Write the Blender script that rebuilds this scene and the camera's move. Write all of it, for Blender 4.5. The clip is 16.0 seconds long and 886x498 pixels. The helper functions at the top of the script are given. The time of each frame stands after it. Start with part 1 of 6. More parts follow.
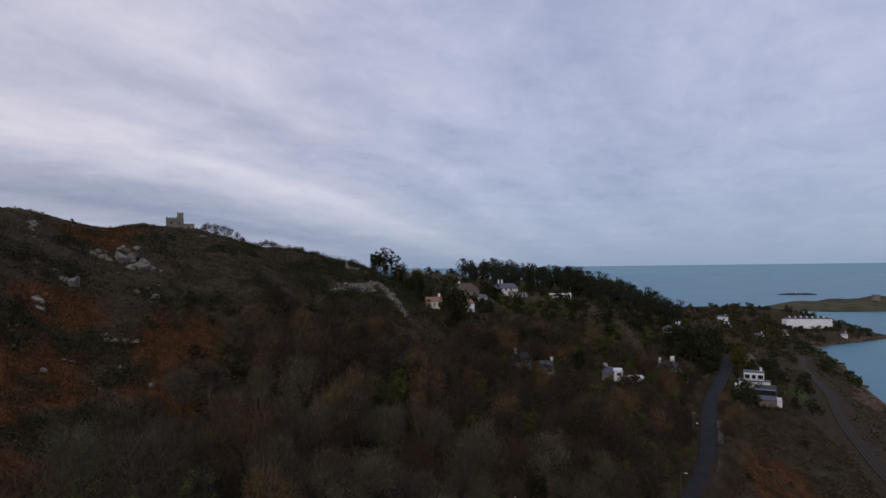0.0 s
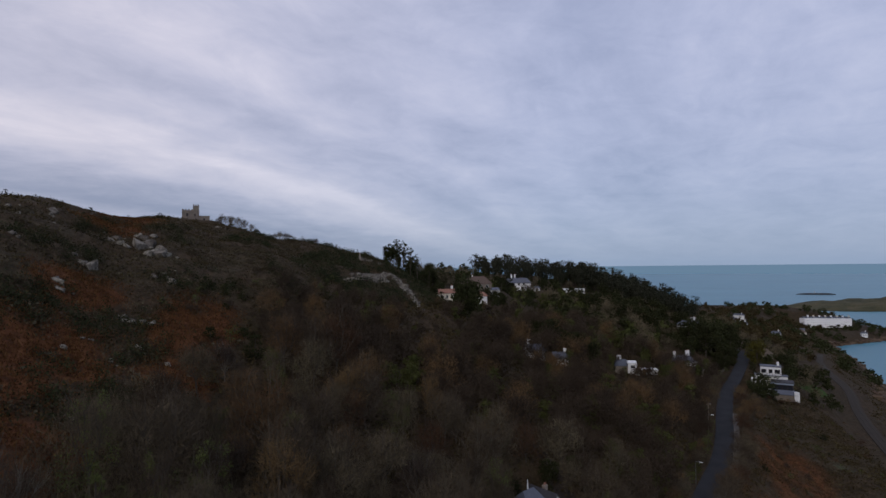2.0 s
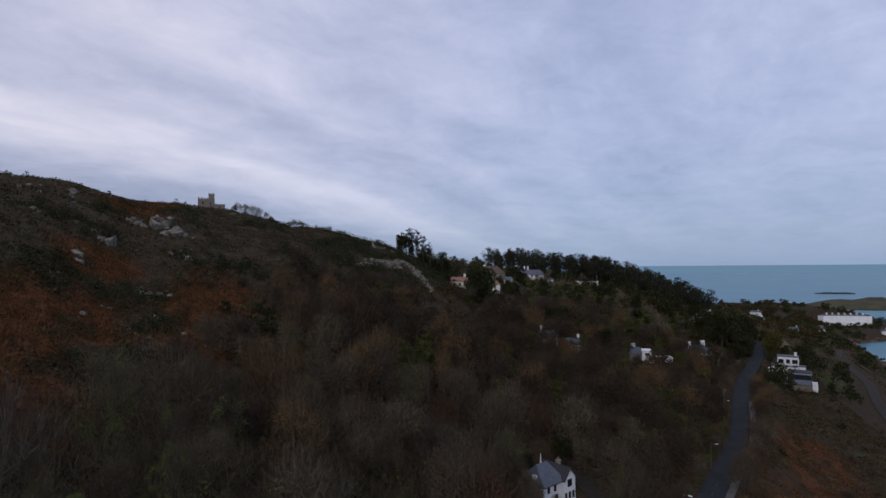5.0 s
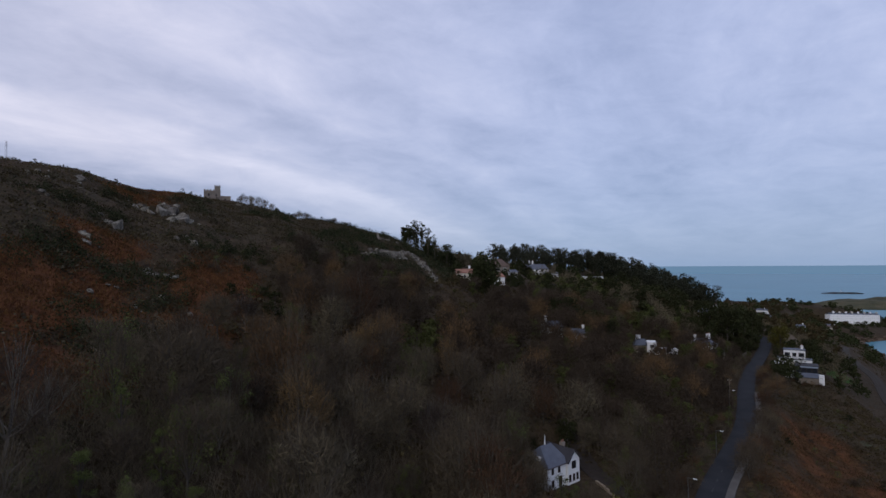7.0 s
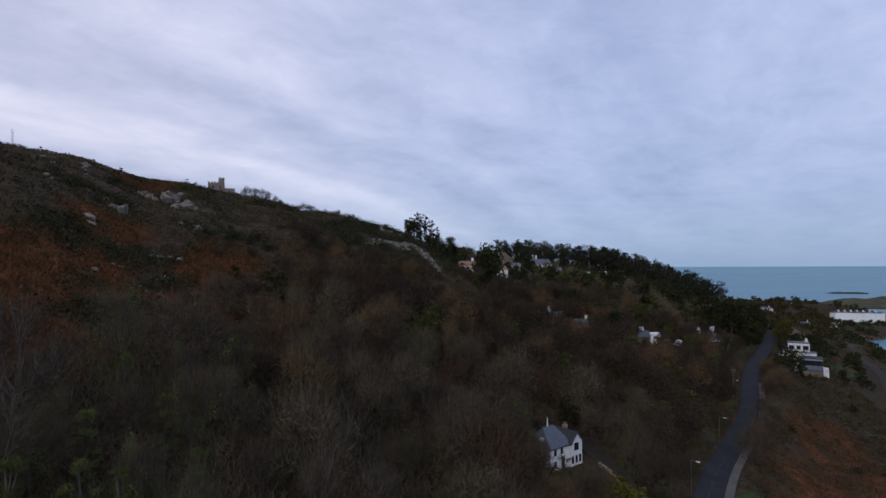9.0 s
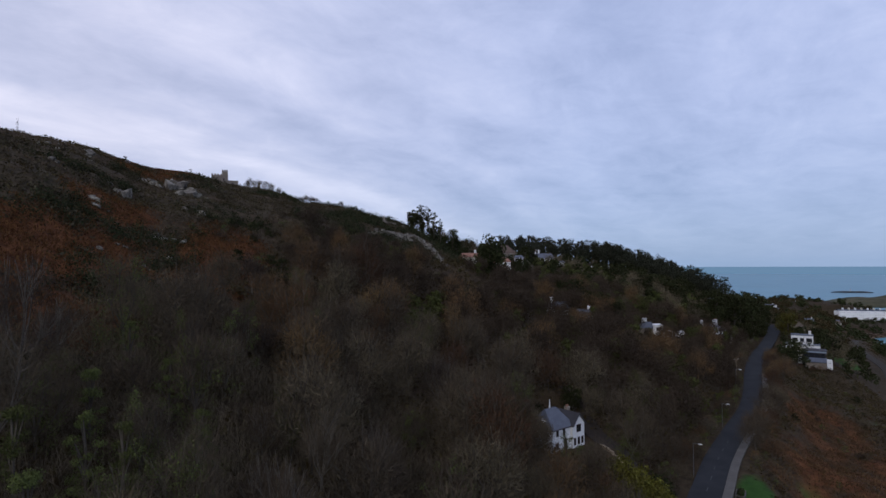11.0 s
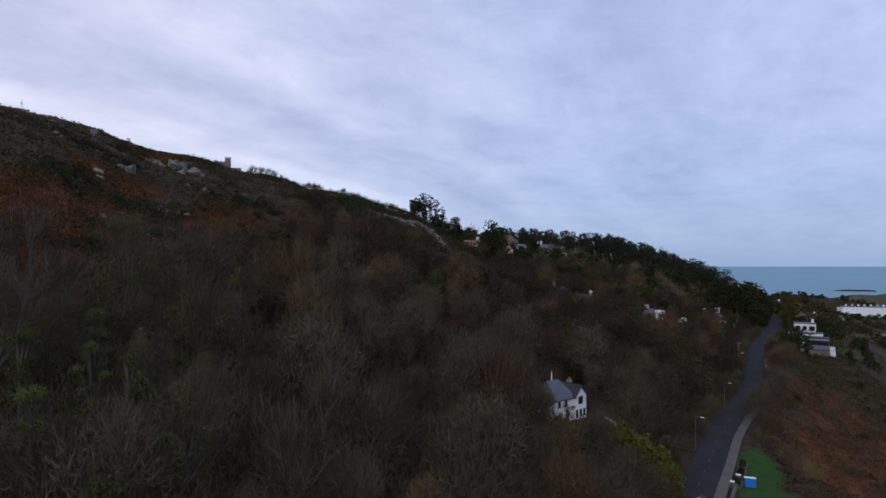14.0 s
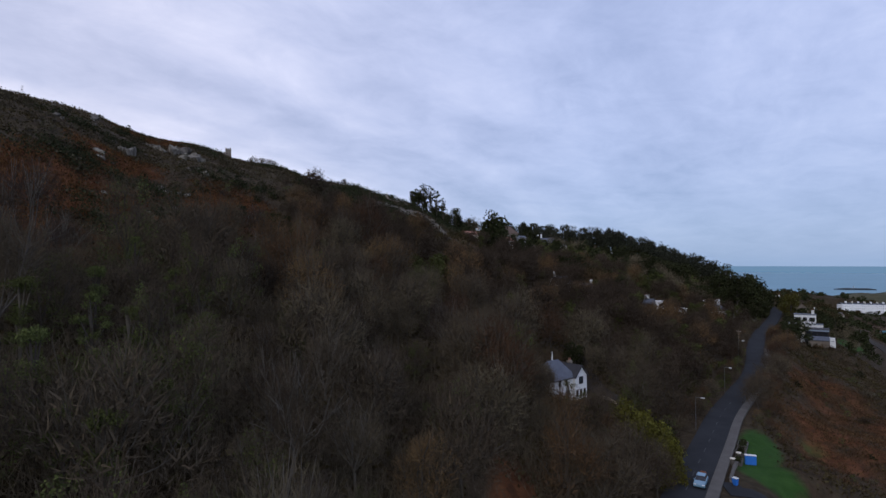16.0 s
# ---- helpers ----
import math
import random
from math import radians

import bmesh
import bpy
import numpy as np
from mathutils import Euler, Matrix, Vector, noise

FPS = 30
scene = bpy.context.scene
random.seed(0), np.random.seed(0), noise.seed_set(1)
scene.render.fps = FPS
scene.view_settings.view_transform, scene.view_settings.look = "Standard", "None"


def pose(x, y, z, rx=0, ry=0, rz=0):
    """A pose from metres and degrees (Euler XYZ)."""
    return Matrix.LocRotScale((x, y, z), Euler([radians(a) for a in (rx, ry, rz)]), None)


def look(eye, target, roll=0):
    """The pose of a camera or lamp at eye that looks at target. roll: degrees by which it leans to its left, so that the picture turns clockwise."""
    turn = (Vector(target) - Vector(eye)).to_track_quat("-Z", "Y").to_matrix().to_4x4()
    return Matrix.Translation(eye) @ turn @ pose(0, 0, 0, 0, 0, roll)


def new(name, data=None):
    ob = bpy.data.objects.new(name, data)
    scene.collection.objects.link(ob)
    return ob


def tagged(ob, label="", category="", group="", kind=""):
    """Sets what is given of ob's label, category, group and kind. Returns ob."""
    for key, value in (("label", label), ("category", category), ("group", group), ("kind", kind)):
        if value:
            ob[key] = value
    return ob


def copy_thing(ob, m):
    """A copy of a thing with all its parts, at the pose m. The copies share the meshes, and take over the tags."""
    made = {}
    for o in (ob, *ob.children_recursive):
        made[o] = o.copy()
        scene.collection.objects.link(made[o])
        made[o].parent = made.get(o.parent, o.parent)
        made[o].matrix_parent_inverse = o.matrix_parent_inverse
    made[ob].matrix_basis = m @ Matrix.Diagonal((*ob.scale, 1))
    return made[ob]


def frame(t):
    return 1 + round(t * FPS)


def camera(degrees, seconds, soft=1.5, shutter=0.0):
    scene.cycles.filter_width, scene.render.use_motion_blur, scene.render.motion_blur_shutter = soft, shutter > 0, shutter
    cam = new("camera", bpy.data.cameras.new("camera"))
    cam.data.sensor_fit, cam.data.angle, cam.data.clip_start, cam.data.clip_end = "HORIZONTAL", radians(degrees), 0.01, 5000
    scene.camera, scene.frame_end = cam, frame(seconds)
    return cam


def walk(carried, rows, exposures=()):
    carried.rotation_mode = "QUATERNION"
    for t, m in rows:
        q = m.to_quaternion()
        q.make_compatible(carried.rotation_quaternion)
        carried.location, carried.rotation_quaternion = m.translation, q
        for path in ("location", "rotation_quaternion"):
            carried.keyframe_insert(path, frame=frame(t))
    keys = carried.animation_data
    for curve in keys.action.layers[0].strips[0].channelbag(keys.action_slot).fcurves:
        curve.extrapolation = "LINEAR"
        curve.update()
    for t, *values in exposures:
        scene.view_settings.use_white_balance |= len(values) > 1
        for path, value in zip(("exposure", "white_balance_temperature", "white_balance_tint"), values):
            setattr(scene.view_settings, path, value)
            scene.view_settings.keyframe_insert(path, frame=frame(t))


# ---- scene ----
cam = camera(78.6, 16.0, soft=1.5)
PATH = [
    (0.0, (-0.02, 0.03, 105.09), (1.25, 99.98, 108.14), -0.83),
    (0.5, (-0.02, 0.03, 104.30), (0.63, 99.98, 107.29), -0.77),
    (1.0, (-0.03, 0.03, 103.51), (0.01, 99.99, 106.49), -0.73),
    (1.5, (-0.05, 0.04, 102.72), (-0.58, 99.99, 105.71), -0.71),
    (2.0, (-0.07, 0.05, 101.92), (-1.15, 100.00, 104.93), -0.69),
    (2.5, (-0.09, 0.06, 101.12), (-1.67, 100.00, 104.14), -0.68),
    (3.0, (-0.12, 0.07, 100.30), (-2.15, 100.00, 103.33), -0.67),
    (3.5, (-0.14, 0.07, 99.48), (-2.58, 100.00, 102.50), -0.65),
    (4.0, (-0.15, 0.08, 98.65), (-2.96, 99.99, 101.67), -0.63),
    (4.5, (-0.16, 0.08, 97.82), (-3.31, 99.99, 100.82), -0.60),
    (5.0, (-0.17, 0.08, 96.98), (-3.61, 99.97, 99.96), -0.58),
    (5.5, (-0.17, 0.07, 96.13), (-3.87, 99.96, 99.11), -0.54),
    (6.0, (-0.17, 0.06, 95.29), (-4.10, 99.94, 98.25), -0.51),
    (6.5, (-0.16, 0.05, 94.43), (-4.30, 99.92, 97.40), -0.48),
    (7.0, (-0.14, 0.03, 93.58), (-4.48, 99.89, 96.55), -0.44),
    (7.5, (-0.13, 0.01, 92.73), (-4.64, 99.86, 95.71), -0.41),
    (8.0, (-0.11, -0.02, 91.88), (-4.78, 99.83, 94.87), -0.39),
    (8.5, (-0.09, -0.04, 91.03), (-4.92, 99.80, 94.03), -0.36),
    (9.0, (-0.07, -0.07, 90.19), (-5.05, 99.76, 93.19), -0.34),
    (9.5, (-0.05, -0.09, 89.35), (-5.17, 99.73, 92.35), -0.32),
    (10.0, (-0.04, -0.12, 88.52), (-5.29, 99.70, 91.51), -0.31),
    (10.5, (-0.03, -0.14, 87.69), (-5.41, 99.67, 90.67), -0.30),
    (11.0, (-0.02, -0.16, 86.86), (-5.52, 99.64, 89.82), -0.28),
    (11.5, (-0.02, -0.18, 86.03), (-5.63, 99.62, 88.96), -0.27),
    (12.0, (-0.02, -0.19, 85.21), (-5.73, 99.61, 88.10), -0.25),
    (12.5, (-0.03, -0.19, 84.39), (-5.82, 99.60, 87.24), -0.23),
    (13.0, (-0.05, -0.20, 83.57), (-5.90, 99.59, 86.38), -0.20),
    (13.5, (-0.07, -0.19, 82.73), (-5.96, 99.60, 85.52), -0.17),
    (14.0, (-0.10, -0.18, 81.89), (-6.01, 99.61, 84.66), -0.13),
    (14.5, (-0.13, -0.16, 81.04), (-6.04, 99.63, 83.79), -0.10),
    (15.0, (-0.16, -0.13, 80.17), (-6.07, 99.66, 82.89), -0.06),
    (15.5, (-0.20, -0.09, 79.27), (-6.10, 99.70, 81.96), -0.04),
    (16.0, (-0.23, -0.05, 78.33), (-6.14, 99.74, 80.95), -0.04),
]
walk(cam, [(t, look(eye, target, roll)) for t, eye, target, roll in PATH], exposures=[(0.0, 0.03, 7000, 11), (7.0, 0.13, 6500, 10), (16.0, 0.28, 6330, 10)])

# ---------------------------------------------------------------- world and sun
SUN_AZ, SUN_EL = radians(200), radians(28)


def build_world():
    w = bpy.data.worlds.new("overcast_evening")
    scene.world = w
    w.use_nodes = True
    nt = w.node_tree
    nt.nodes.clear()
    N, L = nt.nodes.new, nt.links.new
    out, bg = N("ShaderNodeOutputWorld"), N("ShaderNodeBackground")
    sky = N("ShaderNodeTexSky")
    sky.sky_type, sky.sun_disc = "NISHITA", False
    sky.sun_elevation, sky.sun_rotation = SUN_EL, SUN_AZ
    co = N("ShaderNodeTexCoord")
    sep = N("ShaderNodeSeparateXYZ")
    L(co.outputs["Generated"], sep.inputs[0])

    def math_(op, a, b=None, c=None, clamp=False):
        m = N("ShaderNodeMath")
        m.operation, m.use_clamp = op, clamp
        for k, v in enumerate((a, b, c)):
            if v is None:
                continue
            if isinstance(v, (int, float)):
                m.inputs[k].default_value = v
            else:
                L(v, m.inputs[k])
        return m.outputs[0]

    def ramp(fac, stops, mode="LINEAR"):
        r = N("ShaderNodeValToRGB")
        r.color_ramp.interpolation = mode
        els = r.color_ramp.elements
        els.remove(els[1])
        els[0].position, els[0].color = stops[0][0], (*stops[0][1], 1)
        for p, c in stops[1:]:
            els.new(p).color = (*c, 1)
        L(fac, r.inputs[0])
        return r.outputs[0]

    def mix(fac, a, b, kind="MIX"):
        m = N("ShaderNodeMix")
        m.data_type, m.blend_type = "RGBA", kind
        for sock, v in ((m.inputs["Factor"], fac), (m.inputs["A"], a), (m.inputs["B"], b)):
            if isinstance(v, (int, float)):
                sock.default_value = v
            elif isinstance(v, tuple):
                sock.default_value = (*v, 1)
            else:
                L(v, sock)
        return m.outputs["Result"]

    z = math_("MAXIMUM", sep.outputs[2], 0.0)
    den = math_("ADD", z, 0.16)
    px = math_("DIVIDE", sep.outputs[0], den)
    py = math_("DIVIDE", sep.outputs[1], den)
    flat = N("ShaderNodeCombineXYZ")
    L(px, flat.inputs[0]), L(py, flat.inputs[1])
    # cloud sheet: long banks drawn out along one wind direction, u across it and v along it
    w = radians(WIND)
    u = math_("SUBTRACT", math_("MULTIPLY", px, math.cos(w)), math_("MULTIPLY", py, math.sin(w)))
    v = math_("ADD", math_("MULTIPLY", px, math.sin(w)), math_("MULTIPLY", py, math.cos(w)))

    def tex(su, sv, detail, rough, dist, off=0.0):
        at = N("ShaderNodeCombineXYZ")
        L(math_("MULTIPLY_ADD", u, su, off), at.inputs[0])
        L(math_("MULTIPLY_ADD", v, sv, off * 1.7), at.inputs[1])
        n = N("ShaderNodeTexNoise")
        n.inputs["Scale"].default_value, n.inputs["Detail"].default_value = 1.0, detail
        n.inputs["Roughness"].default_value, n.inputs["Distortion"].default_value = rough, dist
        L(at.outputs[0], n.inputs["Vector"])
        return math_("SUBTRACT", n.outputs["Fac"], 0.5)

    sway = tex(0.9, 0.9, 4, 0.6, 0.2, 3.1)
    bent = math_("ADD", u, math_("MULTIPLY", sway, 0.7))
    banks = ramp(math_("MULTIPLY_ADD", bent, 1 / 6, 5 / 6, clamp=True), [((p + 5) / 6, (c, c, c)) for p, c in BANKS], "EASE")
    broad, fine, wisp = tex(0.8, 0.5, 4, 0.55, 0.3, 7.4), tex(1.9, 1.05, 8, 0.62, 0.6, 1.3), tex(4.4, 3.6, 7, 0.65, 0.5, 5.2)
    cover = math_("ADD", banks, math_("MULTIPLY", broad, 0.26))
    cover = math_("ADD", cover, math_("MULTIPLY", fine, 0.36))
    cover = math_("ADD", cover, math_("MULTIPLY", wisp, 0.24))
    cloud = ramp(cover, [(0.26, CLOUD_DARK), (0.50, CLOUD_MID), (0.78, CLOUD_LIGHT)])
    # paler towards the west, bluer towards the open sea in the east
    side = math_("MULTIPLY_ADD", sep.outputs[0], 1.3, 0.74, clamp=True)
    cloud = mix(side, mix(1.0, cloud, WEST, "MULTIPLY"), mix(1.0, cloud, EAST, "MULTIPLY"))
    low = math_("POWER", math_("SUBTRACT", 1.0, z, clamp=True), 7.0)
    cloud = mix(math_("MULTIPLY", low, 0.9), cloud, mix(side, HORIZON_W, HORIZON_E))
    clear = mix(1.0, sky.outputs[0], (0.10, 0.10, 0.10), "MULTIPLY")
    above = mix(0.93, clear, cloud)
    sea = ramp(math_("MULTIPLY", sep.outputs[2], -1.0), [(0.0, SEA_FAR), (0.06, SEA_NEAR)])
    final = mix(math_("LESS_THAN", sep.outputs[2], -0.0052), above, sea)
    L(final, bg.inputs[0])
    bg.inputs[1].default_value = 1.0
    L(bg.outputs[0], out.inputs[0])


WIND = 30
# how thick and bright the cloud banks lie, from the west to the east
BANKS = [(-5.0, 0.42), (-3.9, 0.60), (-3.6, 0.46), (-3.25, 0.30), (-2.9, 0.38), (-2.6, 0.66), (-2.35, 0.72), (-2.1, 0.53), (-1.85, 0.44), (-1.55, 0.54), (-1.2, 0.46), (-0.9, 0.51), (-0.55, 0.44), (-0.1, 0.49), (0.4, 0.50)]
CLOUD_DARK, CLOUD_MID, CLOUD_LIGHT = (0.25, 0.30, 0.46), (0.47, 0.51, 0.69), (0.74, 0.75, 0.90)
WEST, EAST = (1.15, 1.10, 1.06), (0.92, 0.97, 1.05)
HORIZON_W, HORIZON_E = (0.22, 0.28, 0.43), (0.245, 0.35, 0.535)
SEA_FAR, SEA_NEAR = (0.124, 0.215, 0.33), (0.118, 0.21, 0.325)
build_world()
sun_data = bpy.data.lights.new("sun", "SUN")
sun_data.energy, sun_data.angle, sun_data.color = 0.65, radians(25), (1.0, 0.95, 0.88)
sun = new("sun", sun_data)
sun.matrix_world = look((0, 0, 400), (math.sin(SUN_AZ) * -300, math.cos(SUN_AZ) * -300, 400 - 300 * math.tan(SUN_EL)))


# ---------------------------------------------------------------- materials
def material(name, stops, scale=1.0, rough=0.85, bump=0.3, bump_scale=None, vary=0.0, island=0.0, metal=0.0, spec=0.25, fine=6.0, speck=None):
    """Noise-graded base colour at two scales with a fine relief; vary and island shift the brightness from object to object or piece to piece."""
    m = bpy.data.materials.new(name)
    m.use_nodes = True
    nt = m.node_tree
    N, L = nt.nodes.new, nt.links.new
    b = nt.nodes["Principled BSDF"]
    b.inputs["Roughness"].default_value, b.inputs["Metallic"].default_value = rough, metal
    b.inputs["Specular IOR Level"].default_value = spec
    co = N("ShaderNodeTexCoord")
    n1, n2 = N("ShaderNodeTexNoise"), N("ShaderNodeTexNoise")
    n1.inputs["Scale"].default_value, n1.inputs["Detail"].default_value = scale, 4
    n2.inputs["Scale"].default_value, n2.inputs["Detail"].default_value = scale * fine, 5
    for n in (n1, n2):
        L(co.outputs["Object"], n.inputs["Vector"])
    add = N("ShaderNodeMath")
    add.operation = "MULTIPLY_ADD"
    L(n2.outputs["Fac"], add.inputs[0])
    add.inputs[1].default_value = 0.45
    half = N("ShaderNodeMath")
    half.operation = "MULTIPLY"
    L(n1.outputs["Fac"], half.inputs[0])
    half.inputs[1].default_value = 0.55
    L(half.outputs[0], add.inputs[2])
    r = N("ShaderNodeValToRGB")
    while len(r.color_ramp.elements) < len(stops):
        r.color_ramp.elements.new(0.5)
    for e, (p, c) in zip(r.color_ramp.elements, stops):
        e.position, e.color = p, (*c, 1)
    L(add.outputs[0], r.inputs[0])
    col = r.outputs[0]
    for amount, source in ((vary, "object"), (island, "island")):
        if amount:
            src = N("ShaderNodeObjectInfo").outputs["Random"] if source == "object" else N("ShaderNodeNewGeometry").outputs["Random Per Island"]
            mr = N("ShaderNodeMapRange")
            mr.inputs["To Min"].default_value, mr.inputs["To Max"].default_value = 1 - amount, 1 + amount
            L(src, mr.inputs["Value"])
            hsv = N("ShaderNodeHueSaturation")
            L(col, hsv.inputs["Color"])
            L(mr.outputs[0], hsv.inputs["Value"])
            hue = N("ShaderNodeMapRange")
            hue.inputs["To Min"].default_value, hue.inputs["To Max"].default_value = 0.5 - 0.03 * amount, 0.5 + 0.05 * amount
            L(src, hue.inputs["Value"])
            L(hue.outputs[0], hsv.inputs["Hue"])
            col = hsv.outputs[0]
    L(col, b.inputs["Base Color"])
    if bump:
        n3, bp = N("ShaderNodeTexNoise"), N("ShaderNodeBump")
        n3.inputs["Scale"].default_value, n3.inputs["Detail"].default_value = bump_scale or scale * fine * 2, 4
        L(co.outputs["Object"], n3.inputs["Vector"])
        L(n3.outputs["Fac"], bp.inputs["Height"])
        bp.inputs["Strength"].default_value = bump
        L(bp.outputs[0], b.inputs["Normal"])
    return m


def plain_stops(c, d=0.18):
    return [(0.3, tuple(v * (1 - d) for v in c)), (0.7, tuple(min(1, v * (1 + d)) for v in c))]


M = {}
M["twig"] = material("bare_twig", [(0.36, (0.045, 0.035, 0.025)), (0.64, (0.108, 0.081, 0.054))], 0.11, 0.95, 0, vary=0.4, island=0.12, spec=0.05)
M["twig_red"] = material("bare_twig_russet", [(0.36, (0.052, 0.034, 0.022)), (0.64, (0.124, 0.068, 0.036))], 0.11, 0.95, 0, vary=0.4, island=0.12, spec=0.05)
M["twig_grey"] = material("bare_twig_grey", [(0.36, (0.050, 0.039, 0.030)), (0.64, (0.098, 0.076, 0.057))], 0.11, 0.95, 0, vary=0.4, island=0.12, spec=0.05)
M["pale_bark"] = material("pale_bark", [(0.3, (0.066, 0.056, 0.045)), (0.7, (0.128, 0.112, 0.092))], 1.5, 0.95, 0.4, vary=0.2)
M["bark"] = material("bark", [(0.3, (0.040, 0.032, 0.024)), (0.7, (0.085, 0.070, 0.055))], 1.5, 0.95, 0.5, vary=0.3)
M["ivy"] = material("ivy_leaf", [(0.3, (0.047, 0.053, 0.018)), (0.7, (0.094, 0.102, 0.031))], 0.3, 0.9, 0, vary=0.3, island=0.14, spec=0.06)
M["evergreen"] = material("evergreen_leaf", [(0.3, (0.019, 0.020, 0.009)), (0.7, (0.038, 0.040, 0.016))], 0.2, 0.95, 0, vary=0.35, island=0.4, spec=0.04)
M["pine_leaf"] = material("pine_needles", [(0.3, (0.020, 0.022, 0.015)), (0.7, (0.044, 0.044, 0.028))], 0.2, 0.85, 0, island=0.45, spec=0.04)
M["olive"] = material("yellow_green_leaf", [(0.3, (0.054, 0.048, 0.010)), (0.7, (0.120, 0.105, 0.018))], 0.3, 0.8, 0, vary=0.3, island=0.4, spec=0.1)
M["scrub"] = material("scrub_leaf", [(0.3, (0.030, 0.023, 0.011)), (0.7, (0.068, 0.050, 0.024))], 0.08, 0.95, 0, island=0.35, spec=0.05)
M["bracken"] = material("dead_bracken", [(0.3, (0.060, 0.026, 0.012)), (0.7, (0.118, 0.051, 0.021))], 0.08, 0.95, 0, island=0.45, spec=0.05)
M["pale_bracken"] = material("pale_bracken", [(0.3, (0.056, 0.032, 0.018)), (0.7, (0.108, 0.060, 0.030))], 0.08, 0.95, 0, island=0.4, spec=0.05)
M["rock"] = material("granite", [(0.34, (0.034, 0.029, 0.024)), (0.5, (0.115, 0.100, 0.082)), (0.70, (0.235, 0.212, 0.178))], 0.9, 0.9, 0.8, vary=0.35, fine=4.0)
M["heather"] = material("heather_stems", [(0.34, (0.034, 0.027, 0.017)), (0.66, (0.092, 0.076, 0.050))], 0.12, 0.95, 0, island=0.3, spec=0.04)
M["gorse"] = material("gorse_leaf", [(0.3, (0.016, 0.019, 0.010)), (0.7, (0.040, 0.044, 0.020))], 0.1, 0.95, 0, island=0.35, spec=0.04)
M["render"] = material("white_render", [(0.2, (0.58, 0.58, 0.57)), (0.7, (0.74, 0.74, 0.73))], 0.5, 0.85, 0.15)
M["cream"] = material("cream_render", [(0.2, (0.55, 0.50, 0.40)), (0.7, (0.68, 0.63, 0.52))], 0.5, 0.85, 0.15)
M["slate"] = material("slate_roof", [(0.25, (0.05, 0.056, 0.072)), (0.75, (0.10, 0.11, 0.135))], 0.8, 0.62, 0.4, vary=0.12, spec=0.3)
M["tile"] = material("brown_roof_tile", [(0.25, (0.068, 0.046, 0.036)), (0.75, (0.125, 0.086, 0.068))], 0.8, 0.75, 0.4, vary=0.1)
M["tile_red"] = material("red_roof_tile", [(0.25, (0.19, 0.095, 0.065)), (0.75, (0.28, 0.14, 0.10))], 0.8, 0.75, 0.4)
M["stone"] = material("granite_masonry", [(0.25, (0.12, 0.10, 0.085)), (0.75, (0.25, 0.21, 0.175))], 0.7, 0.9, 0.6, vary=0.15)
M["glass"] = material("window_glass", plain_stops((0.018, 0.02, 0.024)), 1.0, 0.08, 0, spec=0.5)
M["frame"] = material("painted_frame", plain_stops((0.6, 0.6, 0.58), 0.06), 2.0, 0.5, 0)
M["dark_frame"] = material("dark_timber", plain_stops((0.05, 0.03, 0.025)), 2.0, 0.6, 0)
M["asphalt"] = material("asphalt", [(0.3, (0.0165, 0.0175, 0.0195)), (0.7, (0.036, 0.0375, 0.0415))], 0.25, 0.9, 0.25, fine=40, spec=0.1)
M["footpath"] = material("concrete_footpath", [(0.3, (0.066, 0.059, 0.052)), (0.7, (0.118, 0.107, 0.096))], 0.5, 0.85, 0.2, fine=10)
M["paint"] = material("road_paint", [(0.35, (0.028, 0.029, 0.032)), (0.65, (0.060, 0.060, 0.063))], 1.5, 0.7, 0)
M["metal"] = material("galvanised_steel", plain_stops((0.11, 0.11, 0.115)), 3.0, 0.5, 0, metal=0.5, spec=0.4)
M["blue"] = material("blue_panel", plain_stops((0.03, 0.16, 0.55), 0.1), 1.0, 0.45, 0)
# white render lightened to paint in the full sky light on the terrace
M["bright"] = material("sky_lit_white_render", [(0.2, (0.80, 0.80, 0.79)), (0.7, (0.88, 0.88, 0.87))], 0.3, 0.85, 0.1)
M["tan"] = material("tan_stone", [(0.3, (0.16, 0.12, 0.085)), (0.7, (0.30, 0.235, 0.17))], 1.2, 0.9, 0.5, vary=0.2)
# dark slate of the stepped villa; on the cottage wing it paints in shade
M["dark_and_shaded_slate"] = material("dark_and_shaded_slate", [(0.25, (0.026, 0.025, 0.028)), (0.75, (0.055, 0.053, 0.060))], 0.8, 0.7, 0.4, spec=0.2)
M["fascia"] = material("grey_blue_fascia", plain_stops((0.22, 0.26, 0.32), 0.1), 1.0, 0.6, 0)
M["sea_rock"] = material("brown_shore_rock", [(0.25, (0.042, 0.028, 0.019)), (0.75, (0.120, 0.078, 0.050))], 0.3, 0.9, 0.7, island=0.25)
M["dirt"] = material("leaf_strewn_drive", [(0.3, (0.024, 0.019, 0.016)), (0.7, (0.045, 0.036, 0.030))], 0.6, 0.95, 0.3, fine=12, spec=0.1)
M["ballast"] = material("railway_ballast", [(0.3, (0.022, 0.017, 0.012)), (0.7, (0.042, 0.033, 0.025))], 0.4, 0.95, 0.5, fine=20)
M["rail"] = material("rail_steel", plain_stops((0.030, 0.024, 0.019)), 2.0, 0.7, 0, metal=0.2)
M["timber"] = material("weathered_timber", [(0.3, (0.10, 0.08, 0.06)), (0.7, (0.2, 0.16, 0.12))], 2.0, 0.85, 0.3)


